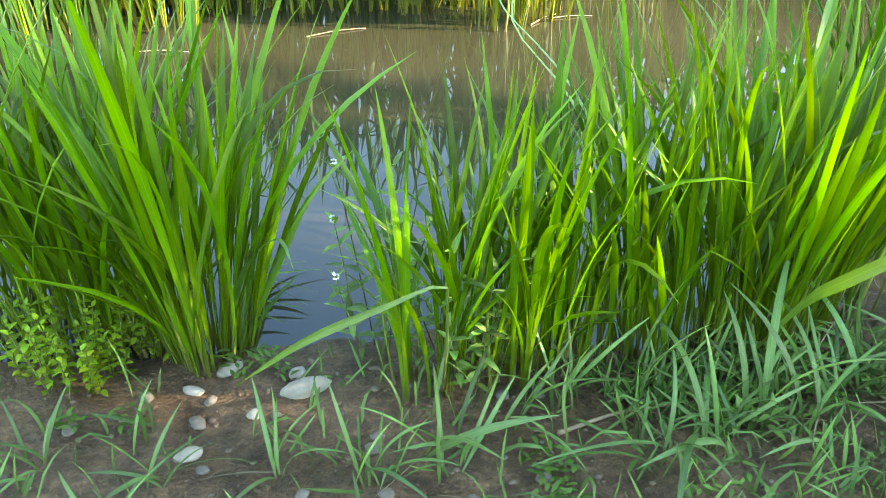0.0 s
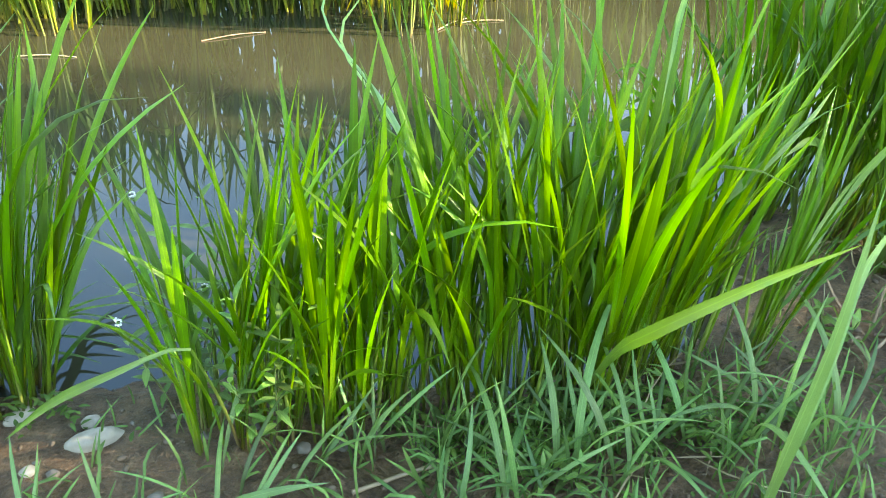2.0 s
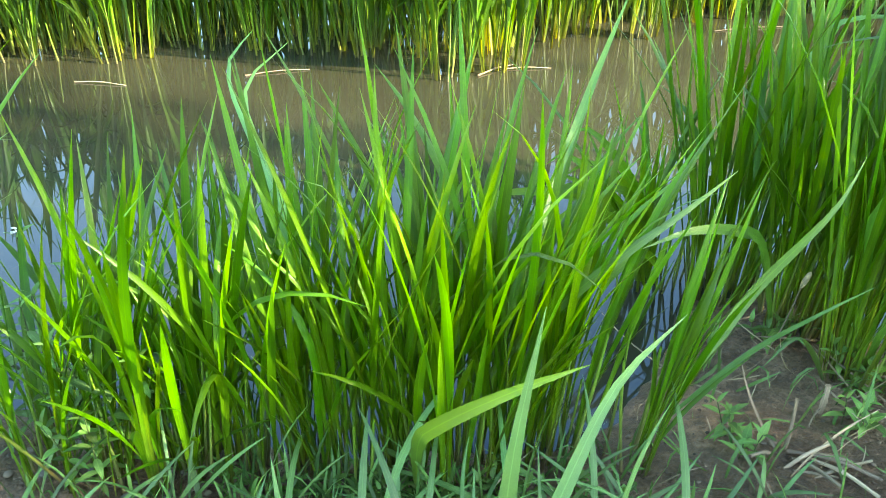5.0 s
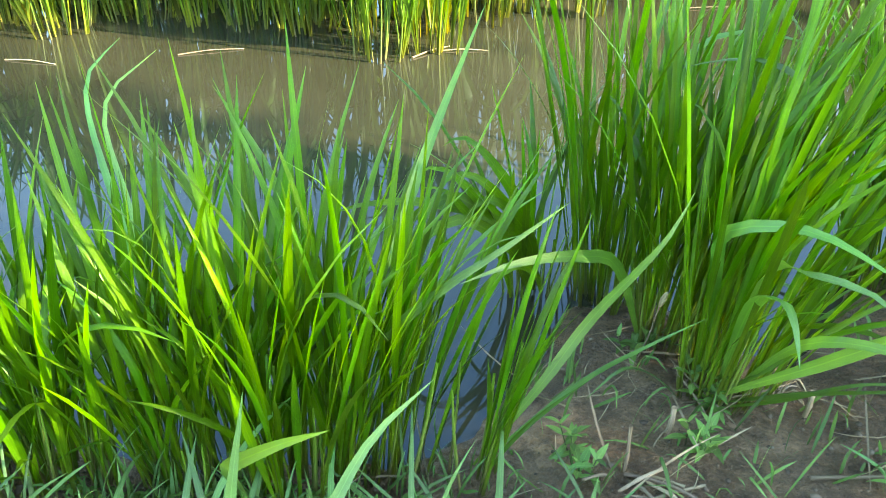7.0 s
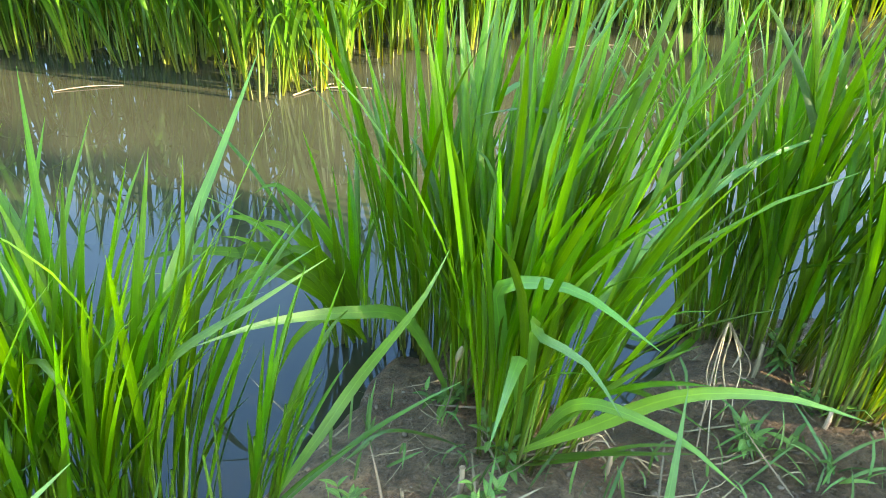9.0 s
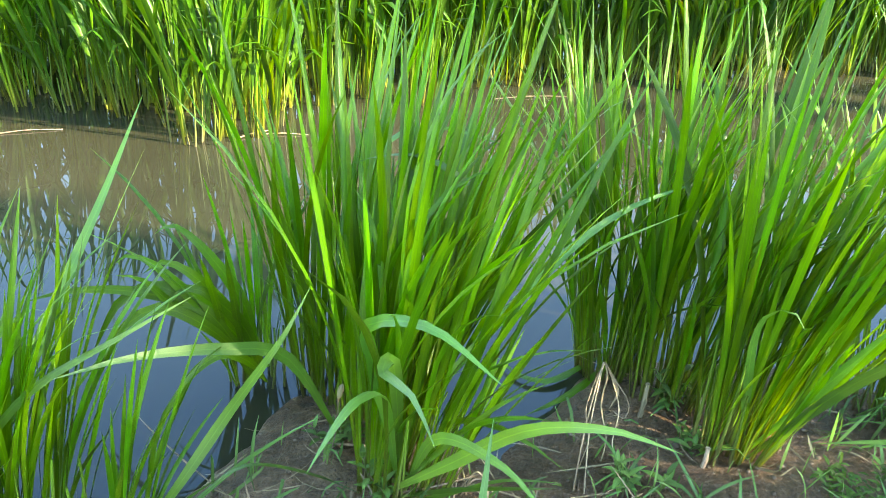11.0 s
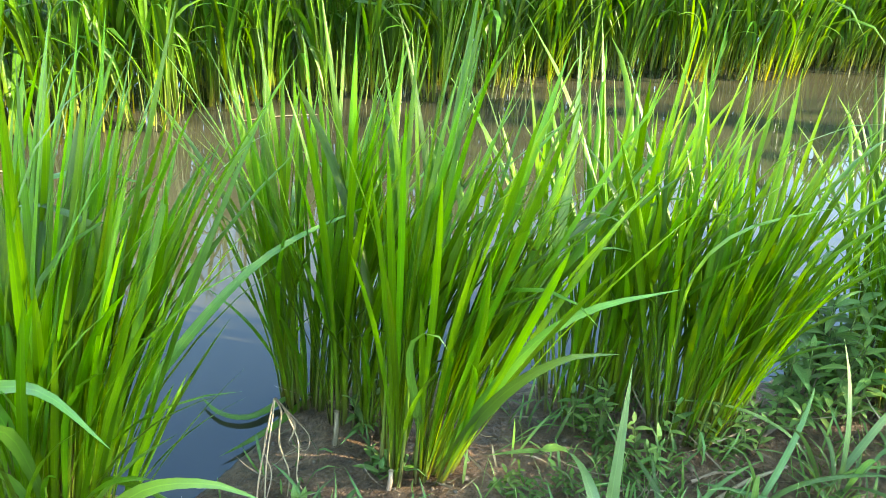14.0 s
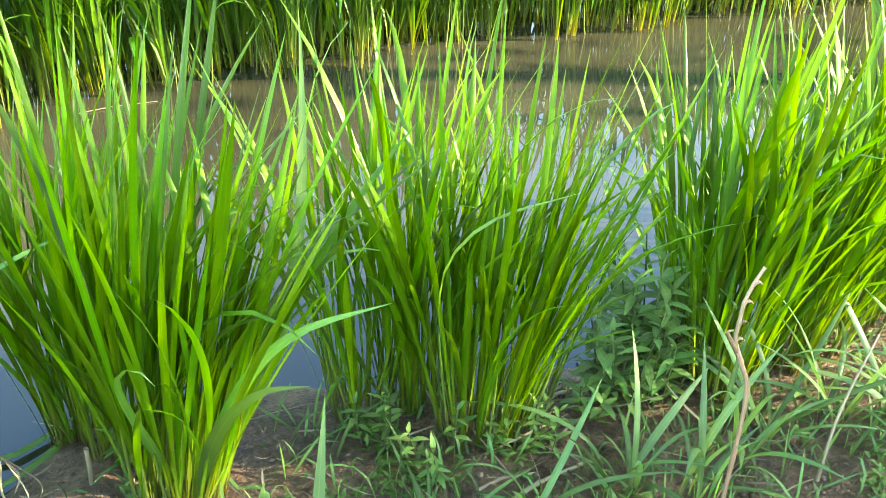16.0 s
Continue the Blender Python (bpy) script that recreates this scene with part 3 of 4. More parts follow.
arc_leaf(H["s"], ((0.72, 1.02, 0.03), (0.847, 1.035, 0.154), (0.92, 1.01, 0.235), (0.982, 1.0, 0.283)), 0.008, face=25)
for pts, wide in ((((0.85, 1.44, 0.01), (0.827, 1.41, 0.10), (0.783, 1.40, 0.179), (0.713, 1.40, 0.207), (0.644, 1.40, 0.219), (0.57, 1.40, 0.216), (0.507, 1.40, 0.197)), 0.017),
                  (((0.85, 1.45, 0.01), (0.827, 1.42, 0.115), (0.757, 1.40, 0.213), (0.708, 1.40, 0.268), (0.672, 1.40, 0.279), (0.655, 1.40, 0.265)), 0.021),
                  (((0.86, 1.44, 0.01), (0.822, 1.41, 0.106), (0.743, 1.39, 0.19), (0.698, 1.38, 0.248), (0.66, 1.38, 0.256)), 0.019),
                  (((0.85, 1.43, 0.01), (0.80, 1.41, 0.14), (0.725, 1.40, 0.222), (0.664, 1.40, 0.205), (0.629, 1.40, 0.158), (0.596, 1.40, 0.09)), 0.019),
                  (((0.85, 1.43, 0.01), (0.81, 1.40, 0.12), (0.73, 1.38, 0.195), (0.67, 1.37, 0.175), (0.625, 1.36, 0.115), (0.60, 1.36, 0.06)), 0.017),
                  (((0.86, 1.45, 0.01), (0.835, 1.42, 0.13), (0.78, 1.41, 0.225), (0.73, 1.41, 0.262), (0.69, 1.42, 0.235)), 0.020),
                  (((0.86, 1.45, 0.01), (0.845, 1.42, 0.12), (0.80, 1.40, 0.20), (0.76, 1.39, 0.225), (0.72, 1.38, 0.19)), 0.020),
                  (((0.86, 1.45, 0.01), (0.84, 1.46, 0.14), (0.79, 1.47, 0.235), (0.735, 1.48, 0.29), (0.70, 1.49, 0.27)), 0.019),
                  (((0.87, 1.43, 0.01), (0.85, 1.39, 0.08), (0.81, 1.36, 0.12), (0.76, 1.34, 0.09), (0.73, 1.33, 0.03)), 0.015)):
    arc_leaf(H["d"], pts, wide * 1.15, rice_leaf, face=None)
# dark reflections by the first tufts, built as leaves low on the water
for sx0, sy0, ex0, ey0 in ((-0.205, 1.368, -0.128, 1.401), (-0.212, 1.350, -0.105, 1.370), (-0.212, 1.340, -0.125, 1.306), (-0.205, 1.325, -0.144, 1.272), (-0.248, 1.296, -0.149, 1.263), (-0.245, 1.256, -0.177, 1.23)):
    mx0, my0 = (sx0 + ex0) / 2, (sy0 + ey0) / 2 + 0.008
    arc_leaf(H["a2"], ((-0.262, 1.185, 0.04), (sx0 * 0.6 - 0.108, sy0 * 0.6 + 0.48, 0.05), (sx0, sy0, 0.026), (mx0, my0, 0.016), (ex0, ey0, 0.010)), 0.010, rice_leaf)
# bent leaves by the next pool
for pts in (((1.49, 1.47, 0.03), (1.433, 1.449, 0.014), (1.365, 1.411, 0.012), (1.314, 1.43, 0.012), (1.282, 1.488, 0.010)), ((1.49, 1.45, 0.03), (1.45, 1.42, 0.016), (1.398, 1.374, 0.013), (1.345, 1.34, 0.012), (1.303, 1.318, 0.010))):
    arc_leaf(H["f1"], pts, 0.017, rice_leaf)
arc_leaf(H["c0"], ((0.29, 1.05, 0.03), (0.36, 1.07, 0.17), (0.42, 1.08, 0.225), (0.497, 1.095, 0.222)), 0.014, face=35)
stalk(H["b1"], ((0.0, 1.0, 0.02), (-0.012, 0.93, 0.16), (-0.03, 0.862, 0.292)), 0.0022, 0.0014, stem_mat, name="stem")
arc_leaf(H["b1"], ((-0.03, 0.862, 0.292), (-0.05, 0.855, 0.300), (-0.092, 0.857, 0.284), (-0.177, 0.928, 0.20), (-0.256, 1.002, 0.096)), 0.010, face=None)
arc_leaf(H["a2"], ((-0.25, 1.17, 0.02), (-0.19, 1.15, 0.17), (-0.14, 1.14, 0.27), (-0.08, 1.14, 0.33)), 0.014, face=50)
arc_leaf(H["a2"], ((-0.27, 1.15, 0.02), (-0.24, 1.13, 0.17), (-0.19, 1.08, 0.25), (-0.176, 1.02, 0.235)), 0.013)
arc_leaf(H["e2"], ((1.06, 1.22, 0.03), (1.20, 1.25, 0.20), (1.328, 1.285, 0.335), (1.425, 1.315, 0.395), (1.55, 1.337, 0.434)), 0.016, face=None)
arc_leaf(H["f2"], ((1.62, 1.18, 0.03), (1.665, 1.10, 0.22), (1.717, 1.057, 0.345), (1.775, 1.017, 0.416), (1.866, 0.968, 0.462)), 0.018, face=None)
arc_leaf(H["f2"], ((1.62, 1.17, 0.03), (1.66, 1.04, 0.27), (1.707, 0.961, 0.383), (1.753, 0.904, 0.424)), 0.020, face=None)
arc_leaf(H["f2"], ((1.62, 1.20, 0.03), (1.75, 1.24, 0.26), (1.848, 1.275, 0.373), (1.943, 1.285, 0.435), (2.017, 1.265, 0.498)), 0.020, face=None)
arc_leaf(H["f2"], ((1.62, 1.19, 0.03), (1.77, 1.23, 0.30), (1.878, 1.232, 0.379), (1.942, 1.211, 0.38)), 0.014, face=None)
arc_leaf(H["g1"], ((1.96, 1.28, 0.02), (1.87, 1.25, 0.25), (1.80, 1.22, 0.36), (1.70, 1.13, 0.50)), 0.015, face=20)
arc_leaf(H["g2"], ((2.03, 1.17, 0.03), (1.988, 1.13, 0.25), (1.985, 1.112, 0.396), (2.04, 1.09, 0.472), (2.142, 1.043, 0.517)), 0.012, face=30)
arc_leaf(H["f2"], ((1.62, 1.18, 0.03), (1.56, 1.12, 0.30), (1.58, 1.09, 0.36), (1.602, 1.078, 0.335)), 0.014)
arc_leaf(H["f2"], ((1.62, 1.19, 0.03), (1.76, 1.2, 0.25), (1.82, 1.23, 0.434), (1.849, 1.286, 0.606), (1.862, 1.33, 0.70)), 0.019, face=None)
arc_leaf(H["f2"], ((1.62, 1.18, 0.03), (1.60, 1.17, 0.06), (1.56, 1.16, 0.065), (1.53, 1.15, 0.06)), 0.009)

# ---- the far rice ----
FAR = "front row of the far rice"
tmpl = [rice_hill(100 + k, -1.9 - 0.22 * k, 2.76, 50, 0.74, 0.06, 0.05, 15, (0, 0), kind_key="far", stems=7, arched=0.2, inner=0.0,
                  label="sunlit rice tuft at the edge of the far paddy", group=FAR) for k in range(4)]
rng = random.Random(5)
fx = -1.75
while fx < 5.4:
    yy = far_shore(fx) + rng.uniform(-0.02, 0.12)
    copy_thing(rng.choice(tmpl), Matrix.Translation((fx, yy, -0.02)) @ Matrix.Rotation(rng.uniform(0, 6.28), 4, "Z"))
    fx += rng.uniform(0.14, 0.21)


def field(name, seed, count, where, tall, width, material, segs=6, spread=13, sheath=0.3, low=0.5, label="", category="rice"):
    """Blades past counting, in one mesh. where(rng) gives a foot."""
    rng = random.Random(seed)
    base = [blade(1.0, width, d, segs=segs, sheath=sheath, curl=c, arch_from=0.35) for d, c in ((0.1, 0.3), (0.3, -0.3), (0.6, 0.2), (0.9, -0.2), (1.6, 0.3), (2.1, -0.3))]
    arrays = [np.array([tuple(v) + (1,) for v in b[0]]) for b in base]
    verts, faces, uvs, off = [], [], [], 0
    fa = np.array(base[0][1])
    uva = np.array(base[0][2])
    for _ in range(count):
        k = min(5, int(rng.random() ** 1.5 * 6))
        x, y = where(rng)
        h = tall * rng.uniform(low, 1.08)
        m = np.array(turned(x, y, max(-0.03, height(x, y) - 0.006), rng.uniform(0, 360), abs(rng.gauss(0, spread)), rng.gauss(0, 50), 1.0, 1.0))
        s = np.diag((h * 1.0, rng.uniform(0.75, 1.2), h, 1))
        verts.append((arrays[k] @ (m @ s).T)[:, :3])
        faces.append(fa + off)
        uvs.append(uva)
        off += len(arrays[k])
    me = mesh_of(name, np.concatenate(verts).tolist(), np.concatenate(faces).tolist(), material, np.concatenate(uvs))
    return tagged(new(name, me), label, category, kind="stuff")


def paddy(rng):
    x = rng.uniform(-2.5, 6.5)
    return x, far_shore(x) + 0.1 + 2.4 * rng.random() ** 1.6


def paddy_beyond(rng):
    return rng.uniform(-7, 12), rng.uniform(5.0, 11.0)


field("rice_field", 21, 6800, paddy, 0.76, 0.0195, rice_far_joined, label="dense green rice filling the far paddy")
field("rice_field", 22, 4500, paddy_beyond, 0.72, 0.024, rice_far_joined, segs=4, label="dense green rice reaching away over the paddy")


# ---- grass, weeds and litter on the near bank ----
def grass_tuft(seed, x, y, n, tall, spread=22, lean=(0, 0), wide=1.0, label="tuft of bluish-green wild grass on the mud bank"):
    rng = random.Random(seed)
    root = tagged(new("grass_tuft"), label, "grass", "wild grass on the bank")
    root.matrix_basis = Matrix.Translation((x, y, height(x, y) - 0.004))
    for _ in range(n):
        tx, ty = rng.gauss(0, spread) + lean[0], rng.gauss(0, spread) + lean[1]
        cls = rng.choice(("_stiff", "_stiff", "_bent", "_bent", "_arched") if wide > 0.65 else ("_stiff", "_stiff", "_stiff", "_bent"))
        place("leaf", rng.choice(BLADES["grass" + cls]), root,
              turned(rng.gauss(0, 0.012), rng.gauss(0, 0.012), 0, math.degrees(math.atan2(ty, tx)), min(70, math.hypot(tx, ty)), rng.gauss(0, 30),
                     wide * rng.uniform(0.55, 0.95), tall / 0.6 * rng.uniform(0.5, 1.1)))
    return root


for k, (gx0, gy0, gn, gt) in enumerate((
        (-0.36, 0.92, 6, 0.16), (-0.22, 0.90, 5, 0.18), (-0.13, 0.86, 7, 0.22), (-0.02, 0.86, 6, 0.20), (0.06, 0.93, 6, 0.2), (0.14, 0.93, 8, 0.22),
        (0.24, 0.92, 8, 0.24), (0.40, 0.90, 7, 0.2), (0.48, 0.84, 8, 0.24), (0.58, 0.82, 7, 0.24), (0.62, 0.93, 7, 0.2), (0.68, 0.86, 6, 0.22),
        (0.85, 0.90, 5, 0.15), (1.42, 1.10, 7, 0.12), (1.50, 1.05, 7, 0.14), (1.72, 0.95, 6, 0.18), (1.90, 0.93, 7, 0.2), (2.06, 0.94, 8, 0.24),
        (2.22, 0.98, 9, 0.30), (2.30, 0.92, 9, 0.28), (2.40, 0.96, 9, 0.30), (2.50, 1.0, 9, 0.30), (2.62, 0.98, 9, 0.30), (2.74, 0.96, 9, 0.30),
        (-0.50, 0.98, 5, 0.14), (-0.42, 0.84, 5, 0.16), (2.18, 0.88, 7, 0.2), (2.88, 0.98, 9, 0.3), (0.32, 0.82, 6, 0.18), (1.25, 0.98, 5, 0.12))):
    grass_tuft(200 + k, gx0, gy0, gn + (1 if gx0 > 1.7 else 2), gt * (1.0 if gx0 > 1.7 else 0.72), wide=0.78 if gx0 > 1.7 else 0.42)
for k, (gx0, gy0, gn, gt) in enumerate(((0.30, 0.80, 5, 0.22), (0.37, 0.84, 5, 0.24), (0.43, 0.80, 4, 0.2), (0.54, 0.87, 5, 0.22), (0.63, 0.84, 5, 0.24), (0.22, 0.79, 4, 0.2), (-0.05, 0.90, 4, 0.2), (0.70, 0.80, 4, 0.24))):
    grass_tuft(260 + k, gx0, gy0, gn, gt, 13, wide=0.66, label="upright broad-bladed wild grass close beside the channel")
# tall single blades close to the eye
g1 = grass_tuft(240, 0.49, 0.66, 4, 0.18, wide=0.5)
arc_leaf(g1, ((0.49, 0.66, 0.06), (0.486, 0.64, 0.25), (0.489, 0.63, 0.39), (0.51, 0.649, 0.512)), 0.017, grass_leaf, face=None)
arc_leaf(g1, ((0.48, 0.65, 0.06), (0.505, 0.66, 0.2), (0.54, 0.68, 0.30), (0.589, 0.719, 0.384), (0.646, 0.737, 0.439)), 0.015, grass_leaf, face=None)
g2 = grass_tuft(241, 1.115, 0.72, 3, 0.16, wide=0.5)
arc_leaf(g2, ((1.115, 0.72, 0.05), (1.12, 0.72, 0.3), (1.138, 0.768, 0.462)), 0.015, grass_leaf, face=None)
g3 = grass_tuft(242, 1.72, 0.81, 3, 0.16, wide=0.5)
arc_leaf(g3, ((1.72, 0.81, 0.05), (1.731, 0.833, 0.25), (1.766, 0.894, 0.415)), 0.019, grass_leaf, face=None)
arc_leaf(g3, ((1.66, 0.72, 0.06), (1.64, 0.70, 0.27), (1.652, 0.74, 0.36), (1.69, 0.88, 0.31), (1.70, 1.0, 0.21), (1.678, 1.09, 0.13)), 0.016, grass_leaf, face=None)
arc_leaf(g3, ((1.735, 0.81, 0.05), (1.78, 0.81, 0.18), (1.84, 0.84, 0.26)), 0.010, grass_leaf)


def bank(rng):
    while True:
        x, y = rng.uniform(-0.8, 3.2), rng.uniform(0.45, 1.3)
        dense = 0.5 if x > 1.75 else 0.75 if 0.2 < x < 0.72 else 0.16
        if y < near_shore(x) - 0.05 and rng.random() < dense * (0.5 if y > 1.05 else 1.0) * (0.4 + 0.9 * (noise.noise((x * 5, y * 5, 9)) + 0.4)):
            return x, y


field("low_grass", 31, 4200, bank, 0.105, 0.0042, grass_joined, segs=4, spread=35, sheath=0.1, low=0.3, label="short thin grass sprouting from the mud bank", category="grass")


def open_bank(rng):
    while True:
        x, y = rng.uniform(-3.0, 5.5), rng.uniform(-2.0, 0.5)
        if rng.random() < 0.5 + 0.8 * noise.noise((x * 3, y * 3, 2)):
            return x, y


field("bank_grass", 32, 14000, open_bank, 0.14, 0.007, grass_joined, segs=4, spread=35, sheath=0.1, low=0.3, label="wild grass covering the open bank", category="grass")


def leaflet(length, width, segs=5, cup=0.25, bend=0.6):
    """A lance-shaped leaf along +x from its stalk."""
    verts, faces, uvs = [], [], []
    p = Vector((0, 0, 0))
    for i in range(segs + 1):
        t = i / segs
        w = width * math.sin(math.pi * min(1, t * 0.93 + 0.05) ** 0.75) if i < segs else 0.0005
        if i:
            a = -bend * t + 0.25
            p = p + Vector((math.cos(a), 0, math.sin(a))) * (length / segs)
        verts += [p + Vector((0, -w / 2, cup * w / 2)), p, p + Vector((0, w / 2, cup * w / 2))]
        uvs += [(0, t), (0.5, t), (1, t)]
        if i:
            b = 3 * i
            faces += [(b - 3, b - 2, b + 1, b), (b - 2, b - 1, b + 2, b + 1)]
    return verts, faces, uvs


LEAFLETS = {}
for key, material, size in (("weed", weed_leaf, ((0.055, 0.017), (0.045, 0.015), (0.065, 0.019), (0.05, 0.018))),
                            ("herb", herb_leaf, ((0.022, 0.014), (0.018, 0.012), (0.026, 0.015)))):
    LEAFLETS[key] = []
    for ln, wd in size:
        v, f, u = leaflet(ln, wd)
        LEAFLETS[key].append(mesh_of("leaf", v, f, material, u))
weed_stem_mat = leaf_material("weed_stem", [(0.0, (0.16, 0.13, 0.06)), (1.0, (0.10, 0.17, 0.05))], (1, 1, 1), translucent=0.02, rough=0.5)
WEED_STEMS = []
for k in range(3):
    v, f, u = tube(0.2, 0.0022, 0.0014, 5, 4)
    WEED_STEMS.append(mesh_of("stem", v, f, weed_stem_mat, u))


def leafy_weed(seed, x, y, stems, tall, rad, key="weed", nodes=6, label="", flowers=0, scale=1.0):
    """Upright weed: stems with pairs of leaves, each pair turned against the last."""
    rng = random.Random(seed)
    root = tagged(new("leafy_weed"), label, "weed", "broad-leaved weeds")
    root.matrix_basis = Matrix.Translation((x, y, height(x, y) - 0.004))
    for s in range(stems):
        a, q = rng.uniform(0, 6.28), math.sqrt(rng.random()) * rad
        h = tall * rng.uniform(0.5, 1.1)
        tilt, az = rng.uniform(2, 22), math.degrees(a) + rng.uniform(-40, 40)
        m = turned(q * math.cos(a), q * math.sin(a), 0, az, tilt, rng.uniform(0, 360), scale, h / 0.2)
        place("stem", rng.choice(WEED_STEMS), root, m)
        turn = rng.uniform(0, 180)
        for k in range(nodes):
            t = (k + 1.2) / (nodes + 0.2)
            foot = m @ Vector((0.02 * math.sin(2.5 * t) * 0.2, 0, 0.2 * min(t, 1)))
            size = scale * (0.65 + 0.55 * math.sin(math.pi * min(1.0, t * 0.9))) * rng.uniform(0.8, 1.15)
            for d in (0, 180):
                place("leaf", rng.choice(LEAFLETS[key]), root,
                      Matrix.Translation(foot) @ Matrix.Rotation(radians(turn + d + rng.gauss(0, 14)), 4, "Z")
                      @ Matrix.Rotation(radians(rng.uniform(-35, 15) - (35 if k == nodes - 1 else 0)), 4, "Y") @ Matrix.Diagonal((size, size, size, 1)))
            turn += 90
        if s < flowers:
            place("flower", FLOWER, root, Matrix.Translation(m @ Vector((0, 0, 0.205))) @ Matrix.Rotation(rng.uniform(0, 6), 4, "Z"))
    return root


flower_mat, nt, bsdf, out = mat("white_flower")
bsdf.inputs["Base Color"].default_value, bsdf.inputs["Roughness"].default_value = (0.75, 0.74, 0.70, 1), 0.7
bmf = bmesh.new()
for k in range(9):
    bmesh.ops.create_icosphere(bmf, subdivisions=1, radius=0.0018, matrix=Matrix.Translation((0.0035 * math.cos(k * 2.4), 0.0035 * math.sin(k * 2.4), 0.003 * (k % 3))))
FLOWER = bpy.data.meshes.new("flower")
bmf.to_mesh(FLOWER)
bmf.free()
FLOWER.materials.append(flower_mat)

leafy_weed(301, -0.065, 1.13, 8, 0.25, 0.03, scale=0.6, label="slim flowering weed with narrow leaves in a rice tuft", flowers=4)
leafy_weed(302, 0.05, 1.05, 14, 0.2, 0.07, scale=0.55, label="slim green weed tangled in a rice tuft")
leafy_weed(303, -0.47, 1.195, 34, 0.13, 0.075, key="herb", nodes=11, scale=0.58, label="low bright yellow-green herb with small leaflets")
leafy_weed(304, -0.42, 1.185, 10, 0.05, 0.07, key="herb", nodes=5, scale=0.6, label="low green herb at the foot of a rice tuft")
leafy_weed(305, 2.36, 1.19, 14, 0.18, 0.07, scale=0.8, label="dense broad-leaved weed at the water's edge")
leafy_weed(306, 2.45, 1.26, 10, 0.30, 0.05, label="tall leafy weed with pale green tops beside rice", nodes=8, scale=1.0)
leafy_weed(307, 2.00, 1.12, 5, 0.10, 0.08, scale=0.5, label="dark green broad-leaved weed round rice stems")
leafy_weed(308, 1.90, 1.17, 4, 0.12, 0.05, scale=0.5, label="dark green broad-leaved weed round rice stems")
leafy_weed(309, 2.12, 1.10, 5, 0.08, 0.06, scale=0.5, label="dark green broad-leaved weed round rice stems")
leafy_weed(310, 2.28, 1.17, 8, 0.10, 0.05, scale=0.65, label="dense broad-leaved weed at the water's edge")
leafy_weed(311, 1.02, 1.02, 4, 0.05, 0.02, nodes=3, label="small broad-leaved seedling on grey mud", scale=0.55)
leafy_weed(312, 0.86, 1.00, 5, 0.06, 0.03, nodes=3, label="small broad-leaved seedling on grey mud", scale=0.55)
leafy_weed(313, 0.99, 1.25, 4, 0.05, 0.02, nodes=3, label="small weed at the foot of a rice tuft", scale=0.55)
leafy_weed(314, 1.54, 1.20, 4, 0.05, 0.02, nodes=3, label="small broad-leaved seedling on brown mud", scale=0.55)
leafy_weed(315, 1.55, 1.29, 4, 0.09, 0.02, nodes=4, label="small weed between two rice tufts", scale=0.55)
leafy_weed(316, 0.42, 0.95, 6, 0.05, 0.05, nodes=3, label="low broad-leaved weed in the bank grass", scale=0.5)
leafy_weed(317, 0.55, 0.93, 6, 0.05, 0.05, nodes=3, label="low broad-leaved weed in the bank grass", scale=0.5)
leafy_weed(318, 0.36, 0.86, 5, 0.05, 0.04, nodes=3, label="low broad-leaved weed in the bank grass", scale=0.5)
leafy_weed(319, 1.06, 1.11, 4, 0.07, 0.02, nodes=4, label="small weed at the foot of a rice tuft", scale=0.55)
leafy_weed(320, 1.43, 1.10, 5, 0.05, 0.03, nodes=3, label="low weed sprouting by dry straw", scale=0.55)


def ground_weeds(name, seed, count):
    """Small broad leaves close to the mud, past counting."""
    rng = random.Random(seed)
    shapes = [leaflet(ln, wd, segs=3) for ln, wd in ((0.011, 0.006), (0.015, 0.006), (0.008, 0.006), (0.020, 0.007))]
    verts, faces, uvs, off = [], [], [], 0
    while count:
        x, y = rng.uniform(-0.7, 3.1), rng.uniform(0.55, 1.3)
        patch = noise.noise((x * 6, y * 6, 4)) + 0.5 * noise.noise((x * 17, y * 17, 4))
        want = 0.12 if 0.18 < x < 0.75 and y < 1.0 else -0.15 if x > 1.8 else -0.35
        if y > near_shore(x) - 0.06 or patch + want < 0.15 + 0.25 * rng.random():
            continue
        v, f, u = rng.choice(shapes)
        m = turned(x, y, height(x, y) + rng.uniform(0.004, 0.03), rng.uniform(0, 360), rng.uniform(-35, 20), rng.uniform(-30, 30), 1, 1)
        verts += [tuple(m @ p) for p in v]
        faces += [tuple(i + off for i in q) for q in f]
        uvs += u
        off += len(v)
        count -= 1
    return tagged(new(name, mesh_of(name, verts, faces, weed_joined, uvs)), "low small-leaved weeds spread over the mud bank", "weed", kind="stuff")


ground_weeds("ground_weeds", 51, 3800)


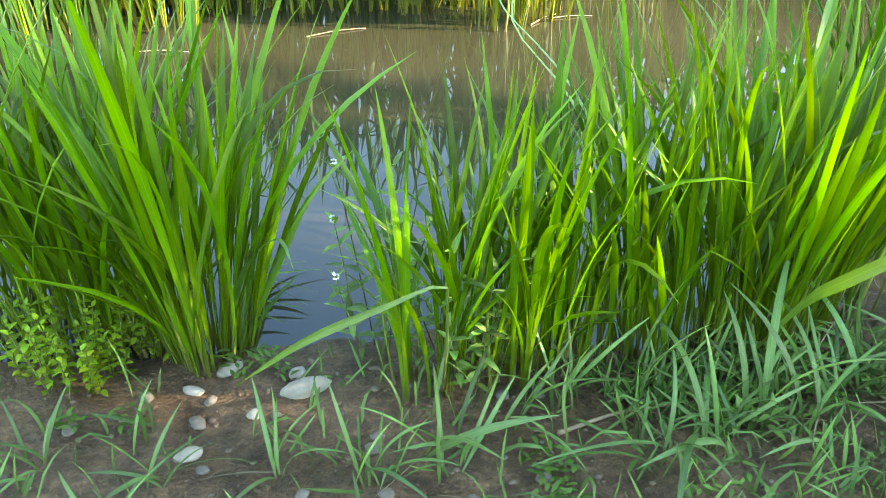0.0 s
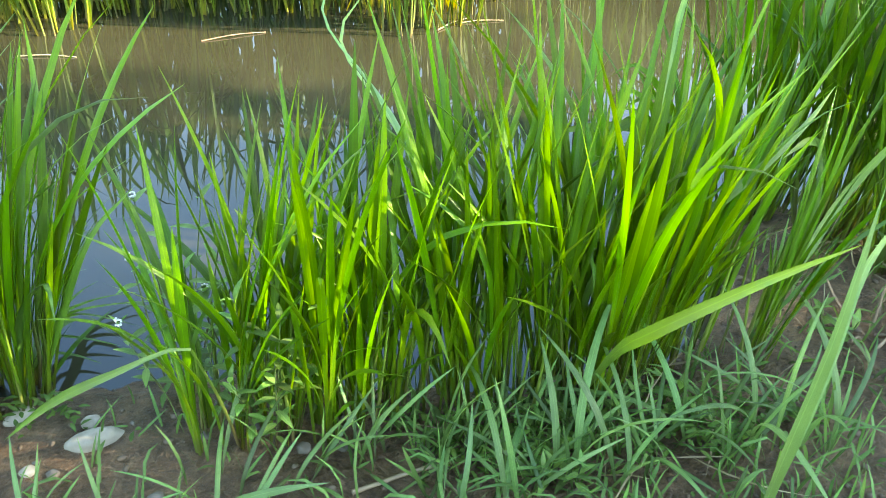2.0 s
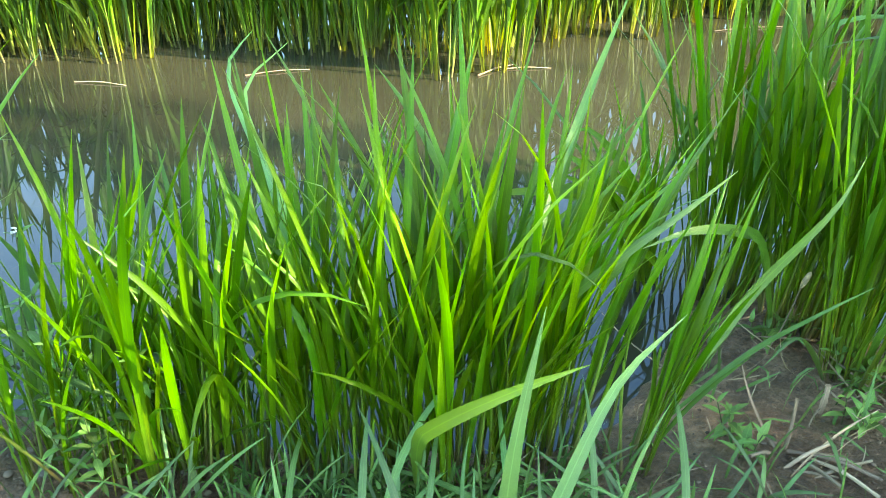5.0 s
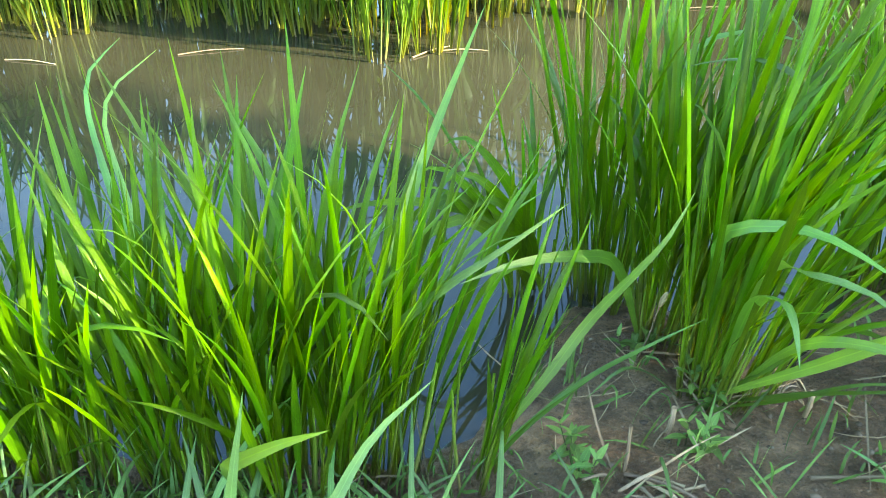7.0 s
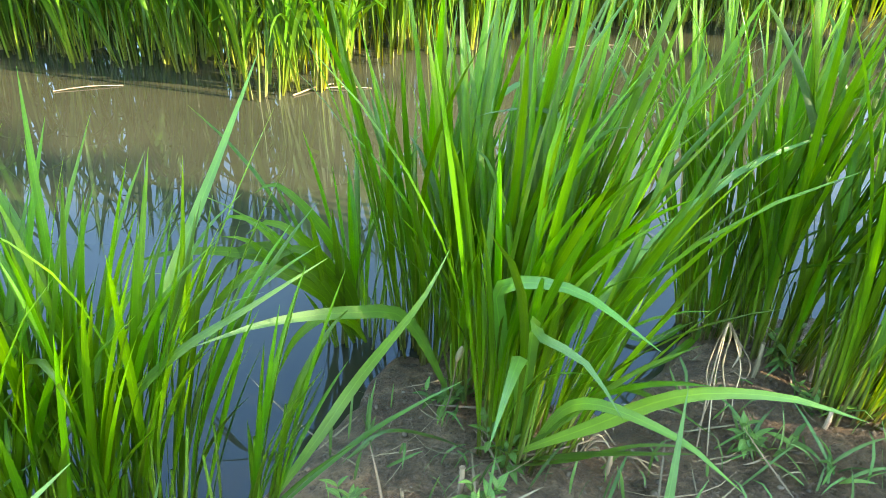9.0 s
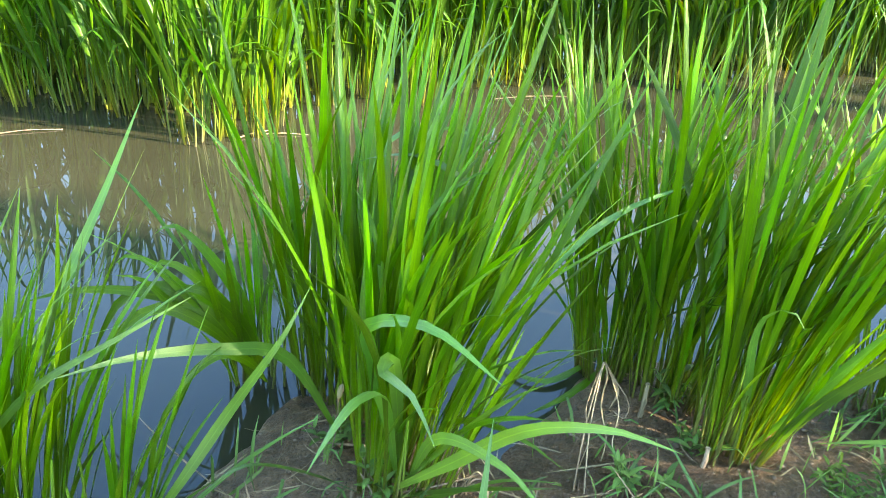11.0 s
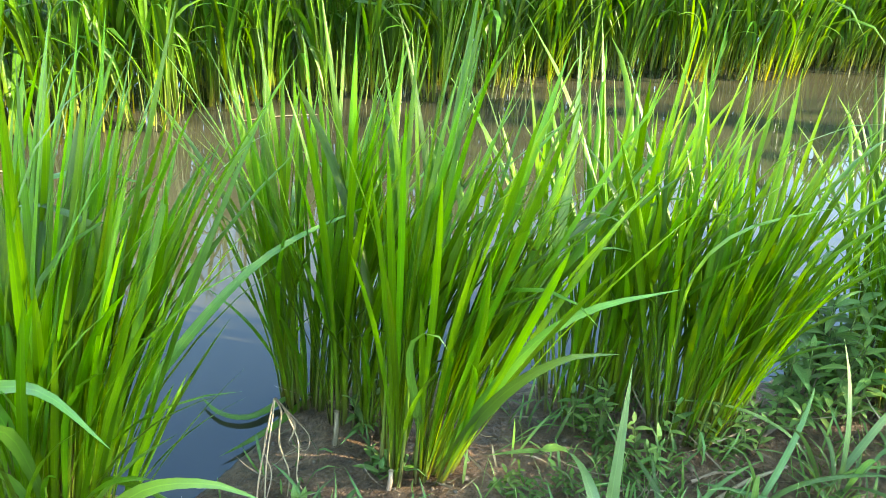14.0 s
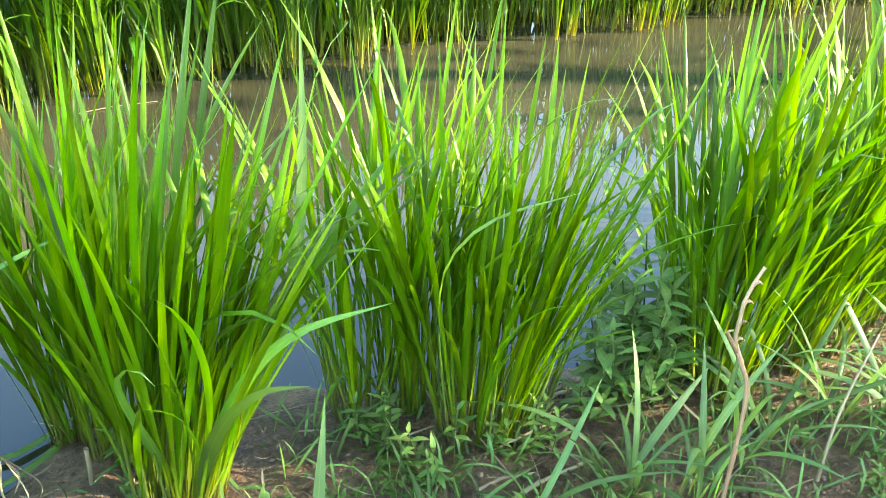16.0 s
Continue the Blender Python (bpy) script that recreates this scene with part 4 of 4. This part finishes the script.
def mud_crumbs(name, seed, count):
    """Loose crumbs of mud and grit, half sunk."""
    rng = random.Random(seed)
    bm = bmesh.new()
    bmesh.ops.create_icosphere(bm, subdivisions=1, radius=1.0)
    ball = np.array([tuple(v.co) for v in bm.verts])
    tri = np.array([[v.index for v in f.verts] for f in bm.faces])
    bm.free()
    verts, faces = [], []
    for k in range(count):
        x, y = rng.uniform(-0.75, 3.0), rng.uniform(0.6, 1.42)
        while y > near_shore(x) - 0.01:
            x, y = rng.uniform(-0.75, 3.0), rng.uniform(0.6, 1.42)
        r = 0.0009 + 0.0048 * rng.random() ** 9
        jag = np.array([[rng.uniform(0.7, 1.2)] for _ in ball])
        verts.append(ball * jag * (r * rng.uniform(0.9, 1.6), r * rng.uniform(0.9, 1.6), r * 0.75) + (x, y, height(x, y) + 0.2 * r))
        faces.append(tri + 12 * k)
    me = mesh_of(name, np.concatenate(verts).tolist(), np.concatenate(faces).tolist(), crumb_mat)
    return tagged(new(name, me), "loose crumbs of brown mud and grit on the bank", "mud", kind="stuff")


mud_crumbs("mud_crumbs", 52, 8000)


def stone(seed, x, y, sx, sy, sz, turn=0, label="small grey-brown pebble lying on the mud", material=None):
    rng = random.Random(seed)
    bm = bmesh.new()
    bmesh.ops.create_icosphere(bm, subdivisions=3, radius=1.0)
    off = rng.uniform(0, 50)
    for v in bm.verts:
        n = v.co.normalized()
        v.co = n * (1 + 0.22 * noise.noise(n * 1.3 + Vector((off, 0, 0))) + 0.06 * noise.noise(n * 4 + Vector((0, off, 0))))
        v.co = Vector((v.co.x * sx, v.co.y * sy, v.co.z * sz))
    me = bpy.data.meshes.new("stone")
    bm.to_mesh(me)
    bm.free()
    me.materials.append(material or stone_mat)
    me.polygons.foreach_set("use_smooth", [True] * len(me.polygons))
    ob = tagged(new("stone", me), label, "stone", "stones on the mud")
    ob.matrix_basis = pose(x, y, height(x, y) + sz * 0.45, 0, 0, turn)
    return ob


stone(1, -0.172, 1.05, 0.035, 0.016, 0.014, 14, "oblong whitish stone lying on wet mud")
stone(2, -0.181, 1.091, 0.013, 0.010, 0.009, 40, "small round whitish stone on wet mud")
stone(3, -0.270, 1.123, 0.021, 0.011, 0.010, 35, "pale grey oblong stone at the mud's edge")
stone(4, -0.321, 1.090, 0.016, 0.008, 0.007, -30)
stone(5, -0.328, 0.955, 0.018, 0.011, 0.008, 20, "flat whitish stone half sunk in mud")
stone(6, -0.244, 1.005, 0.010, 0.008, 0.006, 0)
rng = random.Random(77)
for k in range(34):
    px, py, r = rng.uniform(-0.6, 0.15), rng.uniform(0.78, 1.1), rng.choice((0.003, 0.004, 0.005, 0.007, 0.009))
    stone(10 + k, px, py, r * rng.uniform(1, 1.5), r, r * 0.7, rng.uniform(0, 180), material=pebble_mat)


def litter(rng):
    while True:
        x, y = rng.uniform(-0.6, 3.1), rng.uniform(0.5, 1.4)
        near_tuft = min(math.hypot(x - a, y - b) for a, b in ((1.05, 1.12), (1.4, 1.12), (1.6, 1.18), (2.0, 1.08), (0.95, 1.0), (0.5, 0.95), (2.3, 1.0)))
        if y < near_shore(x) - 0.03 and rng.random() < math.exp(-near_tuft * 6):
            return x, y


def straw_litter(name, seed, count):
    rng = random.Random(seed)
    verts, faces, uvs, off = [], [], [], 0
    for _ in range(count):
        x, y = litter(rng)
        ln = 0.03 + 0.17 * rng.random() ** 1.5
        v, f, u = blade(ln, rng.uniform(0.0015, 0.0036), rng.uniform(0, 1.2), segs=5, sheath=0.1)
        m = turned(x, y, height(x, y) + 0.006, rng.uniform(0, 360), rng.uniform(74, 92), rng.uniform(0, 360), 1, 1)
        verts += [tuple(m @ p) for p in v]
        faces += [tuple(i + off for i in q) for q in f]
        uvs += u
        off += len(v)
    return tagged(new(name, mesh_of(name, verts, faces, straw_joined, uvs)), "scattered dry straw and dead leaf scraps on mud", "straw", kind="stuff")


straw_litter("straw_litter", 41, 300)

# a bent bundle of dry straw, and broken stalks
dry = tagged(new("dry_straw_bundle"), "bent pale brown bundle of dry straw standing in mud", "straw", "dry straw")
dry.matrix_basis = Matrix.Translation((1.36, 1.12, height(1.36, 1.12) - 0.004))
for pts, r in ((((1.335, 1.11, 0.02), (1.350, 1.145, 0.10), (1.372, 1.185, 0.17), (1.382, 1.196, 0.205)), 0.0016),
               (((1.350, 1.10, 0.02), (1.362, 1.155, 0.11), (1.378, 1.19, 0.175), (1.383, 1.196, 0.203)), 0.0012),
               (((1.384, 1.197, 0.204), (1.392, 1.2, 0.175), (1.386, 1.19, 0.13), (1.398, 1.18, 0.075), (1.392, 1.17, 0.03)), 0.0017),
               (((1.385, 1.197, 0.203), (1.405, 1.2, 0.17), (1.432, 1.2, 0.125), (1.425, 1.19, 0.105), (1.405, 1.19, 0.12)), 0.0014),
               (((1.382, 1.196, 0.202), (1.374, 1.2, 0.165), (1.364, 1.19, 0.12), (1.372, 1.18, 0.08), (1.36, 1.17, 0.03)), 0.0012),
               (((1.40, 1.2, 0.172), (1.415, 1.19, 0.12), (1.41, 1.18, 0.06), (1.43, 1.17, 0.025)), 0.0011)):
    stalk(dry, pts, r, r * 0.7, straw_mat)
arc_leaf(dry, ((1.384, 1.196, 0.207), (1.397, 1.198, 0.18), (1.41, 1.195, 0.15), (1.40, 1.19, 0.125)), 0.006, straw_mat, face=40, name="stalk")
dry2 = tagged(new("broken_stalks"), "pale broken straw stalks sticking out of mud", "straw", "dry straw")
dry2.matrix_basis = Matrix.Translation((0.915, 0.99, height(0.915, 0.99)))
for a, b in (((0.908, 0.985, 0.0), (0.910, 0.988, 0.124)), ((0.91, 0.985, 0.03), (0.98, 0.95, 0.05)), ((0.90, 0.985, 0.03), (0.85, 0.96, 0.06)),
             ((0.91, 0.98, 0.045), (1.0, 0.92, 0.05)), ((0.905, 0.99, 0.03), (0.94, 0.90, 0.06)), ((0.93, 0.98, 0.035), (0.985, 0.89, 0.05)),
             ((0.88, 0.95, 0.03), (0.96, 0.97, 0.065)), ((0.90, 0.93, 0.03), (1.01, 0.955, 0.045))):
    mid = tuple((p + q) / 2 + 0.004 for p, q in zip(a, b))
    stalk(dry2, (a, mid, b), 0.0029, 0.0021, straw_mat)
dry3 = tagged(new("dry_straw_bundle"), "tangle of pale dry straw at a rice tuft's foot", "straw", "dry straw")
dry3.matrix_basis = Matrix.Translation((1.17, 1.13, height(1.17, 1.13)))
rng = random.Random(63)
for k in range(9):
    a = rng.uniform(0, 6.28)
    stalk(dry3, ((1.17 + rng.gauss(0, 0.01), 1.13 + rng.gauss(0, 0.01), 0.02), (1.175 + 0.02 * math.cos(a), 1.13 + 0.02 * math.sin(a), rng.uniform(0.03, 0.07)),
                 (1.17 + 0.055 * math.cos(a), 1.13 + 0.05 * math.sin(a), 0.025)), 0.0016, 0.001, straw_mat)
for sx0, sy0, tall0 in ((1.485, 1.275, 0.07), (1.545, 1.15, 0.04), (1.20, 1.09, 0.05), (0.99, 1.06, 0.05), (1.58, 1.27, 0.05)):
    stub = tagged(new("cut_stalk"), "short cut rice stalk with a pale top in mud", "stalk", "dry straw")
    stub.matrix_basis = Matrix.Translation((sx0, sy0, height(sx0, sy0) - 0.005))
    z0 = height(sx0, sy0) - 0.005
    stalk(stub, ((sx0, sy0, z0), (sx0 + 0.003, sy0, z0 + tall0 / 2), (sx0 + 0.004, sy0 + 0.002, z0 + tall0)), 0.0045, 0.0035, straw_mat)
dead_stem = leaf_material("dead_stem", [(0.0, (0.27, 0.17, 0.10)), (1.0, (0.42, 0.29, 0.18))], (1, 1, 1), translucent=0.02, rough=0.65)
twig = tagged(new("dead_stalk"), "knobbly reddish-brown dead weed stalk standing in grass", "stalk", "dry straw")
twig.matrix_basis = Matrix.Translation((2.292, 0.85, height(2.292, 0.85)))
stalk(twig, ((2.292, 0.85, height(2.292, 0.85) - 0.01), (2.286, 0.842, 0.2), (2.282, 0.84, 0.311), (2.261, 0.84, 0.366), (2.246, 0.84, 0.401), (2.246, 0.84, 0.425), (2.247, 0.84, 0.453), (2.255, 0.84, 0.477), (2.266, 0.84, 0.497)), 0.0034, 0.0021, dead_stem)
stalk(twig, ((2.246, 0.835, 0.388), (2.233, 0.835, 0.41), (2.227, 0.835, 0.421), (2.235, 0.835, 0.421)), 0.0024, 0.0012, dead_stem)
for kx, ky, kz in ((2.246, 0.84, 0.401), (2.246, 0.84, 0.425), (2.247, 0.84, 0.453), (2.255, 0.84, 0.477)):
    stalk(twig, ((kx, ky, kz), (kx + 0.005, ky - 0.002, kz + 0.003), (kx + 0.010, ky - 0.003, kz - 0.001)), 0.0026, 0.0010, dead_stem, name="bud")
twig2 = tagged(new("dead_stalk"), "leaning brown dead stalk among bank grass", "stalk", "dry straw")
twig2.matrix_basis = Matrix.Translation((2.52, 0.9, height(2.52, 0.9)))
stalk(twig2, ((2.50, 0.88, 0.05), (2.53, 0.9, 0.16), (2.60, 0.93, 0.26)), 0.003, 0.0015, straw_mat)
COCOON = tagged(new("seed_capsule"), "small pale brown capsule among rice stems", "seed capsule")
bmc = bmesh.new()
bmesh.ops.create_uvsphere(bmc, u_segments=10, v_segments=8, radius=1.0, matrix=Matrix.Diagonal((0.0045, 0.0045, 0.016, 1)))
me = bpy.data.meshes.new("seed_capsule")
bmc.to_mesh(me)
bmc.free()
me.materials.append(straw_mat)
ob = new("capsule", me)
ob.parent = COCOON
COCOON.matrix_basis = pose(1.0, 1.19, 0.17, 10, 12, 0)
stalk(COCOON, ((1.0, 1.19, 0.155), (1.01, 1.19, 0.08), (1.012, 1.19, 0.0)), 0.0012, 0.0012, straw_mat, name="stem")

# sticks on the mud and at the foot of the far rice
for sx0, sy0, ex0, ey0, rr in ((2.195, 1.20, 2.27, 1.225, 0.005), (2.16, 1.10, 2.30, 1.165, 0.004), (2.02, 1.055, 2.12, 1.06, 0.003), (1.86, 1.06, 1.98, 1.035, 0.0025), (2.10, 1.17, 2.26, 1.24, 0.004), (2.02, 1.00, 2.2, 1.05, 0.004), (0.12, 0.88, 0.3, 0.9, 0.003), (1.15, 0.96, 1.42, 0.93, 0.003),
                               (0.02, 2.62, 0.2, 2.66, 0.002), (0.68, 2.57, 0.8, 2.66, 0.003), (0.75, 2.62, 0.9, 2.62, 0.002), (-0.45, 2.6, -0.3, 2.56, 0.002),
                               (1.5, 2.95, 1.75, 2.98, 0.002)):
    stick = tagged(new("stick"), "thin pale dry stick lying on mud or shallow water", "stick", "dry straw")
    z0, z1 = max(0.0, height(sx0, sy0)) + rr, max(0.0, height(ex0, ey0)) + rr
    stick.matrix_basis = Matrix.Translation((sx0, sy0, z0))
    stalk(stick, ((sx0, sy0, z0), ((sx0 + ex0) / 2, (sy0 + ey0) / 2 + 0.006, (z0 + z1) / 2 + 0.003), (ex0, ey0, z1)), rr, rr * 0.6, straw_mat)

# ---- trees added out of view along the bank, to throw the shade over it ----
bark_mat, nt, bsdf, out = mat("bark")
tc = nt.nodes.new("ShaderNodeTexCoord")
bn = node(nt, "ShaderNodeTexNoise", Scale=14.0, Detail=6.0)
nt.links.new(tc.outputs["Object"], bn.inputs["Vector"])
nt.links.new(ramp(nt, bn.outputs[0], [(0.3, (0.07, 0.05, 0.035)), (0.7, (0.18, 0.14, 0.10))]), bsdf.inputs["Base Color"])
bsdf.inputs["Roughness"].default_value = 0.85
tree_leaf = leaf_material("tree_leaf", [(0.0, (0.05, 0.10, 0.02)), (1.0, (0.05, 0.12, 0.02))], (1.5, 1.5, 0.8), joined=True, translucent=0.3)


def tree(seed, x, y, tall, wide, leaves, gaps=False):
    rng = random.Random(seed)
    root = tagged(new("tree"), "leafy tree out of view, added to shade the bank", "tree", "trees on the bank")
    root.matrix_basis = Matrix.Translation((x, y, height(x, y) - 0.05))
    v, f, u = tube(tall * 0.8, 0.12, 0.03, 9, 8)
    place("trunk", mesh_of("trunk", v, f, bark_mat, u), root, Matrix.Identity(4))
    tips = []
    for k in range(16):
        h = tall * rng.uniform(0.15, 0.8)
        v, f, u = tube(wide * rng.uniform(0.5, 0.95), 0.035, 0.008, 6, 4)
        m = turned(0, 0, h, k * 137.5, rng.uniform(40, 75), 0, 1, 1)
        place("limb", mesh_of("limb", v, f, bark_mat, u), root, m)
        tips.append(m @ Vector((0, 0, wide * 0.5)))
        tips.append(m @ Vector((0, 0, wide * 0.85)))
    tips += [Vector((rng.gauss(0, 0.35) * wide, rng.gauss(0, 0.35) * wide, tall * rng.uniform(0.12, 0.8))) for _ in range(44)]
    tips += [Vector((rng.gauss(0, 0.3) * wide, rng.uniform(-0.4, 0.8) * wide, tall * rng.uniform(0.72, 0.9))) for _ in range(36 if gaps else 0)]
    verts, faces, uvs, off = [], [], [], 0
    lv, lf, lu = leaflet(0.14, 0.06, segs=3)
    for _ in range(leaves):
        c = rng.choice(tips)
        p = c + Vector((rng.gauss(0, 0.24), rng.gauss(0, 0.24), rng.gauss(0, 0.22)))
        if gaps:    # crown shaped along the sun's way: thick outside, thin towards the channel, gaps and a thick band set to light or shade chosen tufts
            across, up = p.y + y + 0.404 * p.x, p.z - 0.458 * p.x
            inward = across + 0.882 * up
            if (inward > 1.15 and not (-2.75 < across < -2.15 and 4.27 < up < 4.64) and rng.random() < 0.66) or across > -1.0 or (across > -1.33 and 2.9 < up < 3.6) or (-2.58 < across < -2.28 and 3.8 < up < 4.27 and inward > 1.0):
                continue
        m = turned(p.x, p.y, max(0.3, p.z), rng.uniform(0, 360), rng.uniform(-60, 60), rng.uniform(0, 360), 1, 1)
        verts += [tuple(m @ q) for q in lv]
        faces += [tuple(i + off for i in q) for q in lf]
        uvs += lu
        off += len(lv)
    place("crown", mesh_of("crown", verts, faces, tree_leaf, uvs), root, Matrix.Identity(4))
    return root


tree(1, 8.6, -2.4, 5.05, 1.25, 11500, True)
tree(4, 8.6, 0.5, 5.0, 0.42, 800)
tree(2, 9.0, -4.4, 4.5, 1.4, 8000)
tree(3, 8.8, -6.6, 4.5, 1.4, 7000)
